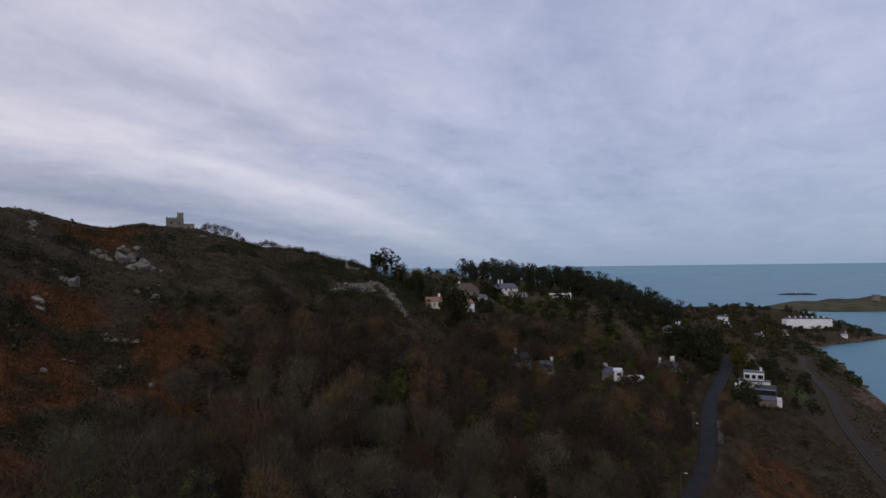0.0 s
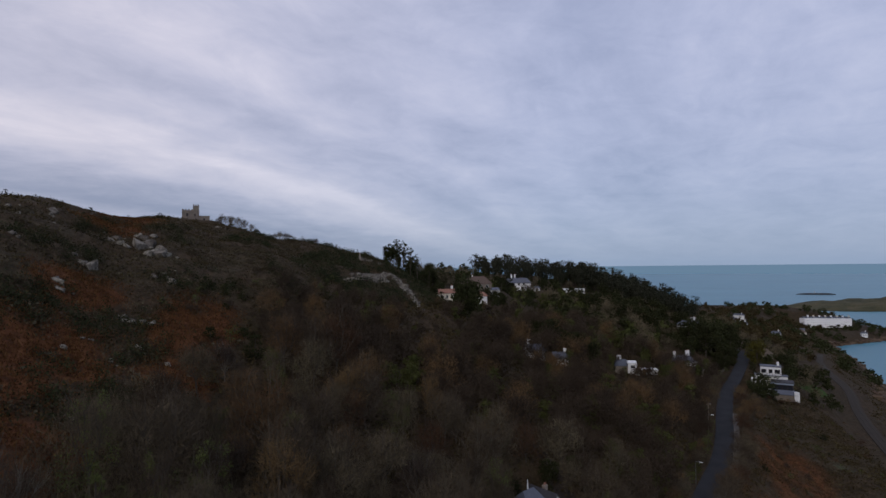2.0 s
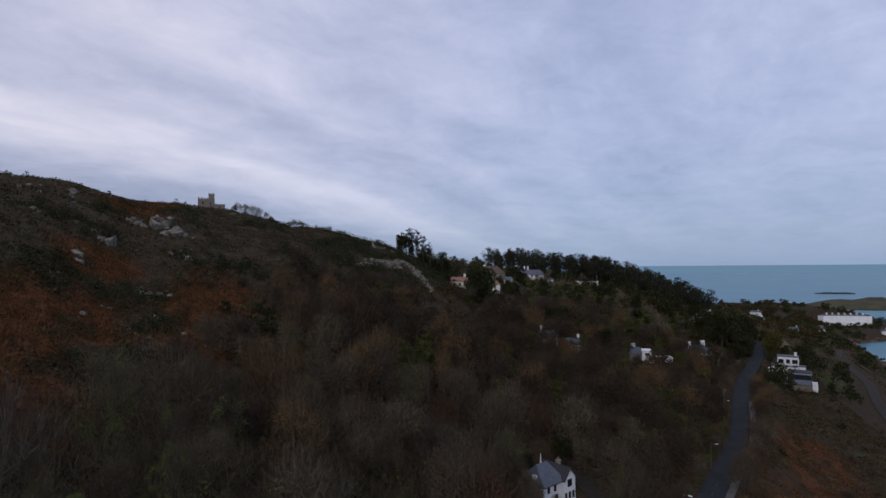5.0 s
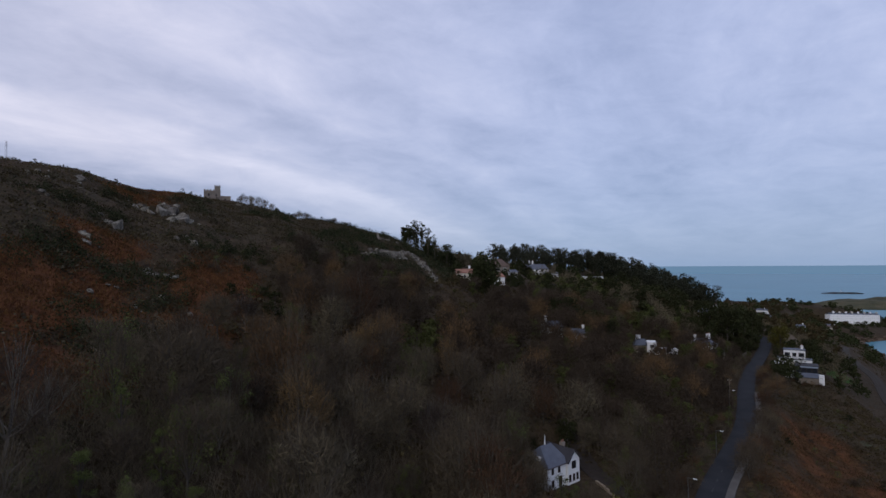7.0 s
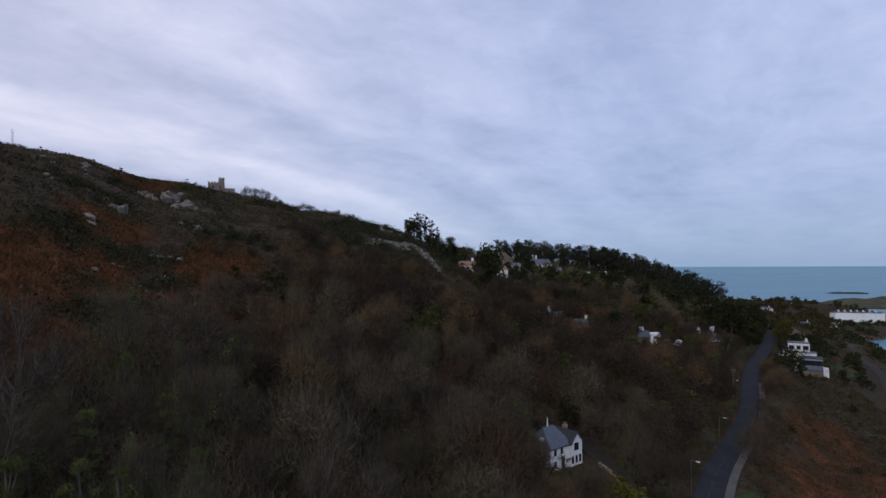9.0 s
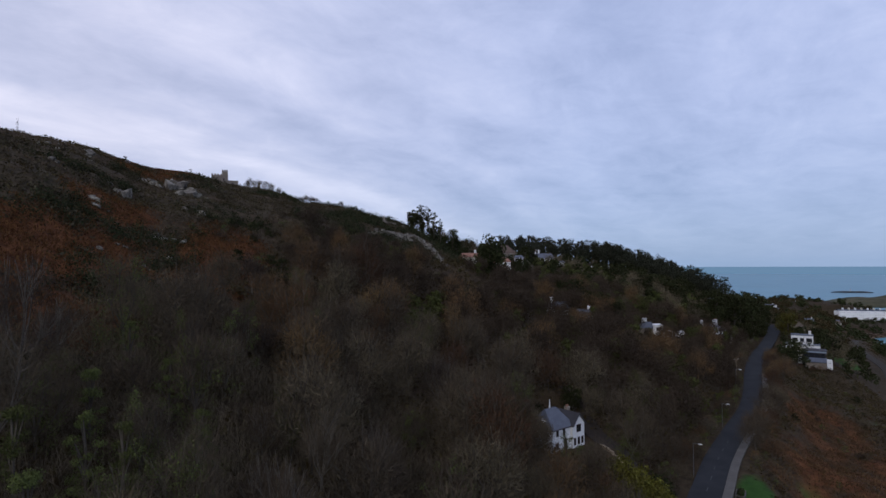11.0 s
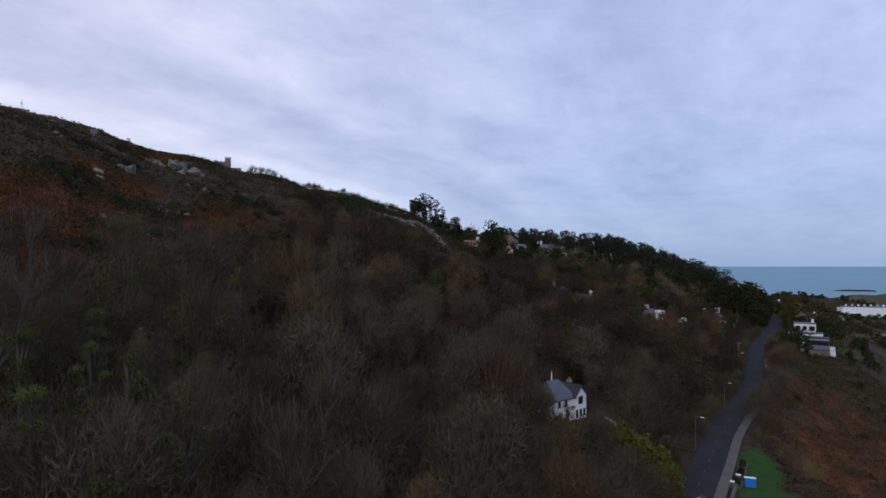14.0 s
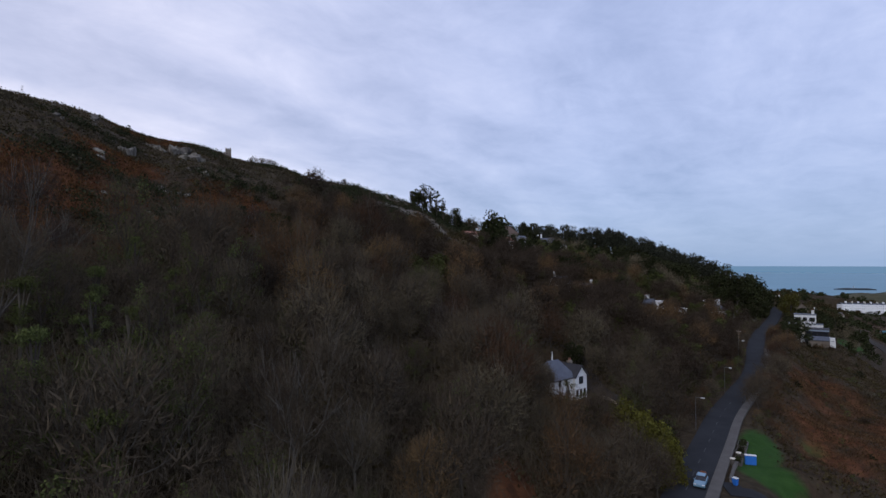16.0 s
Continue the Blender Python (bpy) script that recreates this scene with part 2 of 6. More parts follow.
def water_material():
    m = bpy.data.materials.new("sea_water")
    m.use_nodes = True
    nt = m.node_tree
    N, L = nt.nodes.new, nt.links.new
    b = nt.nodes["Principled BSDF"]
    co, n, bp, n2, r = N("ShaderNodeTexCoord"), N("ShaderNodeTexNoise"), N("ShaderNodeBump"), N("ShaderNodeTexNoise"), N("ShaderNodeValToRGB")
    L(co.outputs["Object"], n.inputs["Vector"])
    n.inputs["Scale"].default_value, n.inputs["Detail"].default_value = 0.25, 5
    L(n.outputs["Fac"], bp.inputs["Height"])
    bp.inputs["Strength"].default_value = 0.55
    bp.inputs["Distance"].default_value = 0.6
    L(bp.outputs[0], b.inputs["Normal"])
    L(co.outputs["Object"], n2.inputs["Vector"])
    n2.inputs["Scale"].default_value = 0.004
    r.color_ramp.elements[0].color, r.color_ramp.elements[1].color = (0.030, 0.158, 0.218, 1), (0.042, 0.188, 0.254, 1)
    r.color_ramp.elements[0].position, r.color_ramp.elements[1].position = 0.35, 0.65
    L(n2.outputs["Fac"], r.inputs[0])
    L(r.outputs[0], b.inputs["Base Color"])
    b.inputs["Roughness"].default_value = 0.36
    b.inputs["Specular IOR Level"].default_value = 0.22
    return m


M["water"] = water_material()


def ground_material():
    """Heath, dead bracken, grass and bare soil, graded by the land-cover layer of the ground."""
    m = bpy.data.materials.new("hill_ground")
    m.use_nodes = True
    nt = m.node_tree
    N, L = nt.nodes.new, nt.links.new
    b = nt.nodes["Principled BSDF"]
    b.inputs["Roughness"].default_value, b.inputs["Specular IOR Level"].default_value = 0.95, 0.1
    co = N("ShaderNodeTexCoord")
    att = N("ShaderNodeVertexColor")
    att.layer_name = "cover"
    sep = N("ShaderNodeSeparateColor")
    L(att.outputs["Color"], sep.inputs[0])

    def noise_(scale, detail=5, rough=0.6):
        n = N("ShaderNodeTexNoise")
        n.inputs["Scale"].default_value, n.inputs["Detail"].default_value, n.inputs["Roughness"].default_value = scale, detail, rough
        L(co.outputs["Object"], n.inputs["Vector"])
        return n.outputs["Fac"]

    def ramp(fac, stops):
        r = N("ShaderNodeValToRGB")
        while len(r.color_ramp.elements) < len(stops):
            r.color_ramp.elements.new(0.5)
        for e, (p, c) in zip(r.color_ramp.elements, stops):
            e.position, e.color = p, (*c, 1)
        L(fac, r.inputs[0])
        return r.outputs[0]

    def mix(fac, a, c):
        x = N("ShaderNodeMix")
        x.data_type = "RGBA"
        L(fac, x.inputs["Factor"]), L(a, x.inputs["A"]), L(c, x.inputs["B"])
        return x.outputs["Result"]

    def edge(ch, width, scale):
        a = N("ShaderNodeMath")
        a.operation = "MULTIPLY_ADD"
        L(noise_(scale), a.inputs[0])
        a.inputs[1].default_value = width
        L(sep.outputs[ch], a.inputs[2])
        mr = N("ShaderNodeMapRange")
        mr.inputs["From Min"].default_value, mr.inputs["From Max"].default_value = 0.35 + width / 2, 0.65 + width / 2
        L(a.outputs[0], mr.inputs["Value"])
        return mr.outputs[0]

    heath = mix(noise_(0.07, 4), ramp(noise_(0.6, 8, 0.7), [(0.38, (0.014, 0.013, 0.008)), (0.62, (0.058, 0.050, 0.028))]), ramp(noise_(0.5, 8, 0.7), [(0.38, (0.022, 0.013, 0.008)), (0.62, (0.074, 0.044, 0.026))]))
    rust = ramp(noise_(0.45), [(0.34, (0.046, 0.020, 0.010)), (0.5, (0.092, 0.036, 0.015)), (0.68, (0.140, 0.060, 0.025))])
    grass = ramp(noise_(0.5), [(0.3, (0.020, 0.052, 0.010)), (0.7, (0.034, 0.080, 0.015))])
    soil = ramp(noise_(0.7), [(0.3, (0.055, 0.040, 0.028)), (0.7, (0.15, 0.105, 0.072))])
    col = mix(edge(0, 0.6, 0.16), heath, rust)
    col = mix(edge(1, 0.5, 0.2), col, grass)
    col = mix(edge(2, 0.6, 0.25), col, soil)
    L(col, b.inputs["Base Color"])
    bp = N("ShaderNodeBump")
    bp.inputs["Strength"].default_value, bp.inputs["Distance"].default_value = 0.8, 0.5
    L(noise_(1.5), bp.inputs["Height"])
    L(bp.outputs[0], b.inputs["Normal"])
    return m


M["ground"] = ground_material()


# ---------------------------------------------------------------- helpers for building
def mesh_from(name, verts, faces, mats, index=None):
    me = bpy.data.meshes.new(name)
    me.from_pydata(np.asarray(verts, float).tolist(), [], faces.tolist() if isinstance(faces, np.ndarray) else faces)
    for m in (mats if isinstance(mats, (list, tuple)) else [mats]):
        me.materials.append(m)
    if index is not None:
        me.polygons.foreach_set("material_index", index)
    me.update()
    return me


def part(name, bm, mat, parent=None, label=""):
    """Links a bmesh as one mesh object under a thing or a part."""
    me = bpy.data.meshes.new(name)
    bm.normal_update()
    bm.to_mesh(me)
    bm.free()
    me.materials.append(mat)
    ob = new(name, me)
    if parent is not None:
        ob.parent = parent
    if label:
        ob["label"] = label
    return ob


def thing(name, label, category, m=None, group="", kind=""):
    ob = new(name)
    ob.empty_display_size = 0.2
    if m is not None:
        ob.matrix_world = m
    return tagged(ob, label, category, group, kind)


def box(bm, x0, y0, z0, x1, y1, z1, bevel=0.0):
    r = bmesh.ops.create_cube(bm, size=1.0, matrix=Matrix.LocRotScale(((x0 + x1) / 2, (y0 + y1) / 2, (z0 + z1) / 2), None, (x1 - x0, y1 - y0, z1 - z0)))
    if bevel:
        es = list({e for v in r["verts"] for e in v.link_edges})
        bmesh.ops.bevel(bm, geom=es, offset=bevel, segments=1, affect="EDGES")
    return bm


def boxed(x0, y0, z0, x1, y1, z1, bevel=0.0):
    return box(bmesh.new(), x0, y0, z0, x1, y1, z1, bevel)


def prism(points, y0, y1):
    """A solid with the outline points in x and z, from y0 to y1."""
    bm = bmesh.new()
    a = [bm.verts.new((x, y0, z)) for x, z in points]
    b = [bm.verts.new((x, y1, z)) for x, z in points]
    n = len(points)
    bm.faces.new(a)
    bm.faces.new(b[::-1])
    for i in range(n):
        bm.faces.new((a[(i + 1) % n], a[i], b[i], b[(i + 1) % n]))
    bmesh.ops.recalc_face_normals(bm, faces=bm.faces)
    return bm


# ---------------------------------------------------------------- the lie of the land
# along the coast: y; then x and z of the crest, upper slope, lower slope, road and railway; x of the shore
LAND = np.array([
    (-80, -130, 112, -85, 88, -45, 66, -22, 47, 60, 32, 130),
    (0, -130, 119, -75, 90, -30, 65, -4, 47, 80, 32, 150),
    (50, -124, 121, -68, 90, -20, 65, 15, 47, 97, 32, 170),
    (100, -118, 122, -58, 91.5, -14, 67, 41, 47, 118, 33, 200),
    (145, -112, 121.5, -70, 106, 0, 76, 68, 47, 138, 33.5, 225),
    (190, -102, 118.5, -33, 101, 18, 73, 96, 48.5, 150, 34, 245),
    (230, -110, 124, -38, 107, 12, 84, 115, 52, 172, 34, 262),
    (270, -90, 112, -20, 96, 40, 84, 134, 55, 197, 33, 278),
    (330, -60, 100, 0, 90, 70, 82, 150, 58, 228, 31, 290),
])
LAND = np.vstack([LAND, [
    (430, -30, 96, 60, 94, 120, 84, 190, 58, 290, 27, 340),
    (540, 20, 70, 120, 66, 200, 52, 270, 38, 350, 22, 402),
    (650, 100, 42, 220, 38, 300, 33, 370, 25, 420, 14, 452),
]])
HEADLAND = [(720, 200, 36, 330, 33, 410, 29, 470, 12, 560, 8, 612), (790, 250, 36, 380, 34, 450, 32, 525, 26, 580, 14, 620),
            (870, 300, 33, 430, 33, 530, 32, 590, 22, 610, 8, 622), (945, 320, -4, 420, -4, 480, -4, 520, -4, 540, -4, 550)]
LAND = np.vstack([LAND, HEADLAND])
GX0, GX1, GY0, GY1, GS = -420.0, 700.0, -90.0, 960.0, 3.0
gx, gy = np.arange(GX0, GX1 + 1, GS), np.arange(GY0, GY1 + 1, GS)


def blur(a, n):
    for _ in range(n):
        for ax in (0, 1):
            p = np.concatenate([np.take(a, [0], ax), a, np.take(a, [-1], ax)], ax)
            k = a.shape[ax]
            a = (np.take(p, range(0, k), ax) + 2 * np.take(p, range(1, k + 1), ax) + np.take(p, range(2, k + 2), ax)) / 4
    return a


def lay_land():
    z = np.zeros((len(gy), len(gx)))
    for j, y in enumerate(gy):
        r = [np.interp(y, LAND[:, 0], LAND[:, k]) for k in range(1, 12)]
        xs = [r[0] - 400, r[0] - 60, r[0], r[2], r[4], r[6], r[8], r[10], r[10] + 12]
        zs = [r[1] - 60, r[1] - 2, r[1], r[3], r[5], r[7], r[9], 2.0, -5.0]
        if xs[6] > xs[7] - 8:
            xs[6] = xs[7] - 8
        z[j] = np.interp(gx, xs, zs)
    return blur(z, 6)


GZ = lay_land()


def bumps(x, y, seed=0):
    """Gentle knolls, in metres."""
    return (1.3 * np.sin(x * 0.071 + 1.3 + seed) * np.cos(y * 0.063 + 0.4) + 0.7 * np.sin(x * 0.19 + y * 0.11 + seed) + 0.4 * np.cos(x * 0.31 - y * 0.27))


XX, YY = np.meshgrid(gx, gy)
GZ = GZ + bumps(XX, YY) * np.clip((GZ - 6) / 12, 0, 1)

ROAD = [(-24, -80, 47), (-6, 0, 47), (4, 28, 47), (15, 52, 47), (28, 76, 47), (41, 99, 47), (50, 115, 47), (61.8, 133, 47.3), (74, 151, 48.0), (83.5, 168, 48.8), (94.5, 190, 49.6), (108.3, 215, 50.6), (124.9, 240, 51.8),
        (140.5, 264, 53.5), (147.8, 277, 54.6), (150.2, 288, 55.6), (147.5, 299, 56.4), (139, 310, 57.2)]
RAIL = [(60, -80, 32), (80, 0, 32), (97, 50, 32), (118, 100, 33), (139, 160, 33.5), (160, 205, 34), (182, 245, 33.5), (210, 290, 33), (238, 345, 31.5), (262, 388, 29), (300, 445, 26)]


def smooth_line(pts, step=2.0):
    p = np.array(pts, float)
    s = np.r_[0, np.cumsum(np.hypot(*np.diff(p[:, :2], axis=0).T))]
    d = np.gradient(p, s, axis=0)
    out = []
    for q in np.arange(0, s[-1], step):
        k = min(np.searchsorted(s, q, "right") - 1, len(s) - 2)
        h = s[k + 1] - s[k]
        u = (q - s[k]) / h
        out.append((2 * u**3 - 3 * u**2 + 1) * p[k] + (u**3 - 2 * u**2 + u) * h * d[k] + (-2 * u**3 + 3 * u**2) * p[k + 1] + (u**3 - u**2) * h * d[k + 1])
    return np.array(out)


ROAD_LINE, RAIL_LINE = smooth_line(ROAD), smooth_line(RAIL)


def nearest(line, x, y):
    """Distance to a line and its height there."""
    if np.ndim(x) == 0:
        d = np.hypot(line[:, 0] - x, line[:, 1] - y)
        k = int(np.argmin(d))
        return d[k], line[k, 2]
    best, bz = np.full(np.shape(x), 1e9), np.zeros(np.shape(x))
    for px, py, pz in line:
        d = np.hypot(x - px, y - py)
        m = d < best
        best, bz = np.where(m, d, best), np.where(m, pz, bz)
    return best, bz


def level(line, inner, outer):
    global GZ
    d, z = nearest(line, XX, YY)
    w = np.clip((outer - d) / (outer - inner), 0, 1)
    w = w * w * (3 - 2 * w)
    GZ = GZ * (1 - w) + (z - 0.25) * w


level(ROAD_LINE, 6.5, 15)
level(RAIL_LINE, 6, 12)
# level plots for the houses: x, y, z, radius
PLOTS = [(17, 101, 53.4, 9), (-1.5, 230, 87, 7), (12.5, 241, 84.5, 7), (13.5, 267, 89.5, 12), (46, 324, 86.3, 15), (88, 360, 82, 12), (29.5, 193, 69.5, 7), (38, 190, 67, 6), (71, 212, 59.5, 10),
         (107, 246, 56, 9), (142, 328, 60, 10), (135, 232, 45, 12), (157.5, 276, 53, 7), (512, 752, 10, 42), (-110, 233, 122.3, 9), (48, 92, 46, 7)]
# small houses among the trees near the coast: x, y, turn, width
COAST_HOUSES = [(364, 688, -30, 12), (305, 512, -30, 8), (521, 690, -20, 6), (330, 636, -25, 9)]
for px, py, pz, pr in PLOTS:
    d = np.hypot(XX - px, YY - py)
    w = np.clip((pr * 1.5 - d) / (pr * 0.6), 0, 1)
    w = w * w * (3 - 2 * w)
    GZ = GZ * (1 - w) + pz * w


def ground_z(x, y):
    fx, fy = (np.clip(x, GX0, GX1 - GS) - GX0) / GS, (np.clip(y, GY0, GY1 - GS) - GY0) / GS
    i, j = np.floor(fx).astype(int), np.floor(fy).astype(int)
    u, v = fx - i, fy - j
    i1, j1 = np.minimum(i + 1, len(gx) - 1), np.minimum(j + 1, len(gy) - 1)
    return GZ[j, i] * (1 - u) * (1 - v) + GZ[j, i1] * u * (1 - v) + GZ[j1, i] * (1 - u) * v + GZ[j1, i1] * u * v


def blob(x, y, cx, cy, rx, ry, turn=0.0):
    c, s = math.cos(radians(turn)), math.sin(radians(turn))
    u, v = ((x - cx) * c + (y - cy) * s) / rx, (-(x - cx) * s + (y - cy) * c) / ry
    return np.clip(1.5 - np.sqrt(u * u + v * v), 0, 1)


def patchy(x, y):
    """Broken ground: values about 0 to 1 over some metres."""
    return 0.5 + 0.25 * np.sin(x * 0.53 + 1.7 * np.sin(y * 0.21)) * np.cos(y * 0.47 + 1.1 * np.sin(x * 0.26)) + 0.25 * np.sin(x * 1.31 + y * 0.83) * np.cos(y * 1.13 - x * 0.41)


def cover(x, y):
    """Land cover: dead bracken, mown grass, bare soil."""
    rust = np.maximum.reduce([blob(x, y, -62, 76, 9, 16), blob(x, y, -71, 103, 7, 8), blob(x, y, -52, 110, 7, 14), blob(x, y, -94, 150, 8, 7), blob(x, y, -99, 168, 8, 9), blob(x, y, -47, 92, 6, 6),
                              0.66 * blob(x, y, 73, 115, 12, 27, -27), 0.66 * blob(x, y, 95, 153, 12, 26, -27), blob(x, y, 6, 58, 5, 8), blob(x, y, -49, 60, 7, 9), blob(x, y, 96, 120, 10, 20, -24)])
    rust = np.clip(rust * (0.35 + 1.15 * patchy(x, y)), 0, 1)
    grass = np.maximum.reduce([blob(x, y, 48.6, 97, 3.3, 10, -24), blob(x, y, 44.5, 86, 4.4, 5.5), blob(x, y, 174, 267, 9, 6), 0.45 * blob(x, y, 64, 108, 3.5, 9, -27), 0.4 * blob(x, y, 118, 168, 6, 14, -27), 0.7 * blob(x, y, 425, 600, 20, 40, -30)])
    soil = np.maximum.reduce([0.8 * blob(x, y, 25.5, 98, 1.4, 1.6), np.clip((3.4 - ground_z(x, y)) / 2, 0, 1)])
    return rust, grass, soil


def lay_ground():
    ny, nx = GZ.shape
    v = np.stack([XX, YY, GZ], -1).reshape(-1, 3)
    q = np.arange(nx * ny).reshape(ny, nx)
    f = np.stack([q[:-1, :-1], q[:-1, 1:], q[1:, 1:], q[1:, :-1]], -1).reshape(-1, 4)
    me = bpy.data.meshes.new("ground")
    me.vertices.add(len(v)), me.loops.add(f.size), me.polygons.add(len(f))
    me.vertices.foreach_set("co", v.ravel())
    me.loops.foreach_set("vertex_index", f.ravel())
    me.polygons.foreach_set("loop_start", np.arange(len(f)) * 4)
    me.polygons.foreach_set("use_smooth", np.ones(len(f), bool))
    me.update()
    r, g, s = cover(v[:, 0], v[:, 1])
    ca = me.color_attributes.new("cover", "FLOAT_COLOR", "POINT")
    ca.data.foreach_set("color", np.stack([r, g, s, np.ones(len(v))], -1).ravel())
    me.materials.append(M["ground"])
    tagged(new("ground", me), "steep heathy hillside falling to a rocky shore", "hillside", kind="structure")


lay_ground()


def lay_sea():
    rings = [0, 300, 700, 1200, 2000, 3200, 4950]
    v, f = [(150, 400, 0)], []
    for r in rings[1:]:
        for k in range(48):
            a = 2 * math.pi * k / 48
            v.append((150 + r * math.cos(a), 200 + r * math.sin(a), 0))
    for k in range(48):
        f.append((0, 1 + k, 1 + (k + 1) % 48))
    for i in range(len(rings) - 2):
        a, b = 1 + i * 48, 1 + (i + 1) * 48
        for k in range(48):
            n = (k + 1) % 48
            f.append((a + k, b + k, b + n, a + n))
    tagged(new("water", mesh_from("water", v, f, M["water"])), "calm blue-grey sea under an overcast sky", "sea", kind="structure")


lay_sea()


def ribbon(name, line, off0, off1, lift, mat, label, category, thick=0.25, kind="structure", s0=0, s1=None):
    """A strip along a line between two sideways offsets (positive to its right), with thickness."""
    p = line[s0:s1]
    d = np.gradient(p[:, :2], axis=0)
    d /= np.linalg.norm(d, axis=1)[:, None]
    nrm = np.stack([d[:, 1], -d[:, 0]], -1)
    v, f = [], []
    for (x, y, z), (nx_, ny_) in zip(p, nrm):
        for o, h in ((off0, lift), (off1, lift), (off1, lift - thick), (off0, lift - thick)):
            v.append((x + nx_ * o, y + ny_ * o, z + h))
    for k in range(len(p) - 1):
        a, b = 4 * k, 4 * k + 4
        for i in range(4):
            n = (i + 1) % 4
            f.append((a + i, b + i, b + n, a + n))
    f += [(0, 1, 2, 3), tuple(4 * (len(p) - 1) + i for i in (3, 2, 1, 0))]
    me = mesh_from(name, v, f, mat)
    bm = bmesh.new()
    bm.from_mesh(me)
    bmesh.ops.recalc_face_normals(bm, faces=bm.faces)
    bm.to_mesh(me)
    bm.free()
    return tagged(new(name, me), label, category, kind=kind)


ribbon("road", ROAD_LINE, -2.55, 2.55, 0.0, M["asphalt"], "worn grey asphalt road winding along the hillside", "road", 0.4)
ribbon("pavement", ROAD_LINE, 2.57, 4.1, 0.13, M["footpath"], "pale concrete footpath beside the road", "pavement", 0.5, s1=int(np.argmin(np.abs(ROAD_LINE[:, 1] - 192))))
ribbon("trackbed", RAIL_LINE, -2.1, 2.1, 0.05, M["ballast"], "grey gravel railway trackbed above the shore", "railway", 0.5)


# ---------------------------------------------------------------- trees
def limb(v, f, a, b, ra, rb, sides=4):
    a, b = np.asarray(a, float), np.asarray(b, float)
    d = b - a
    d /= max(np.linalg.norm(d), 1e-6)
    s = np.cross(d, (0.3, 0.9, 0.1))
    s /= max(np.linalg.norm(s), 1e-6)
    t = np.cross(d, s)
    n = len(v)
    for c, r in ((a, ra), (b, rb)):
        for k in range(sides):
            w = 2 * math.pi * k / sides
            v.append(c + r * (math.cos(w) * s + math.sin(w) * t))
    for k in range(sides):
        m = (k + 1) % sides
        f.append((n + k, n + m, n + sides + m, n + sides + k))


def slivers(rng, p, d, ln, width):
    """Thin twig triangles at the points p, pointing along d."""
    k = len(p)
    d = d / np.linalg.norm(d, axis=1)[:, None]
    sd = np.cross(d, rng.normal(0, 1, (k, 3)))
    sd /= np.linalg.norm(sd, axis=1)[:, None] + 1e-9
    return np.stack([p - sd * width * 0.5, p + sd * width * 0.5, p + d * ln[:, None]], 1).reshape(-1, 3), np.arange(3 * k).reshape(-1, 3)


def bare_tree(rng, h, spread, twigs, width=0.085, reach=1.0, stem=0.017, forks=4, core=64, thick=0.115):
    """Branches and twigs of a leafless tree, each bough ending in a plume of rising twigs: (branch verts, faces), (twig verts, faces)."""
    bv, bf = [], []
    lean = rng.normal(0, 0.035, 2) * h
    top = np.array([lean[0], lean[1], h * rng.uniform(0.24, 0.34)])
    limb(bv, bf, (0, 0, -0.8), top * 0.55, stem * h, stem * 0.83 * h, 5)
    limb(bv, bf, top * 0.55, top, stem * 0.83 * h, stem * 0.66 * h, 5)
    mid = np.array([top[0], top[1], h * 0.50])
    boughs = int(rng.integers(8, 12))
    P, D, CP, CD, share = [], [], [], [], twigs // boughs
    for i in range(boughs):
        az = 2.4 * i + rng.uniform(-0.5, 0.5)
        el = 1.35 if i == 0 else rng.uniform(0.45, 1.15) if i < 5 else rng.uniform(-0.35, 0.45)
        d = np.array([math.cos(az) * math.cos(el), math.sin(az) * math.cos(el), math.sin(el)])
        e = mid + d * np.array([spread, spread, h * 0.5]) * rng.uniform(0.52, 0.78)
        root = top * rng.uniform(0.7, 1.0) if i else top
        knee = root + (e - root) * np.array([0.62, 0.62, 0.42])
        limb(bv, bf, root, knee, stem * 0.36 * h, stem * 0.24 * h)
        limb(bv, bf, knee, e, stem * 0.24 * h, 0.0028 * h)
        r = spread * rng.uniform(0.36, 0.54)
        way = e - knee + np.array([0, 0, 0.25 * h])
        way /= np.linalg.norm(way)
        for _ in range(forks):
            q = rng.normal(0, 1, 3)
            q = q / np.linalg.norm(q) + way * 0.9
            limb(bv, bf, knee + (e - knee) * rng.uniform(0.2, 0.9), e + q * r * 0.75, 0.0036 * h, 0.0012 * h, 3)
        # the plume: an egg of twigs drawn out along the bough, thickest towards its skin
        q = rng.normal(0, 1, (share, 3))
        q /= np.linalg.norm(q, axis=1)[:, None]
        f = q * (r * rng.uniform(0.1, 1.0, share) ** 0.36)[:, None]
        f = f + way * (f @ way)[:, None] * 0.25
        P.append(e - way * r * 0.35 + f)
        D.append(way * 0.55 + q * 0.5 + rng.normal(0, 0.5, (share, 3)) + np.array([0, 0, 0.2]))
        # wide slivers for shoot bundles, added to block light and sight through the plume
        q = rng.normal(0, 1, (core, 3))
        q /= np.linalg.norm(q, axis=1)[:, None]
        CP.append(e - way * r * 0.55 + q * (r * 0.66 * rng.uniform(0.2, 1.0, core) ** 0.5)[:, None])
        CD.append(way * 0.6 + q * 0.3 + rng.normal(0, 0.45, (core, 3)))
    P, D, CP, CD = np.vstack(P), np.vstack(D), np.vstack(CP), np.vstack(CD)
    tv, tf = slivers(rng, P, D, rng.uniform(0.5, 1.5, len(P)) * reach, width)
    cv, cf = slivers(rng, CP, CD, rng.uniform(0.6, 1.3, len(CP)), thick)
    return (np.array(bv), bf), (np.vstack([tv, cv]), np.vstack([tf, cf + len(tv)]))


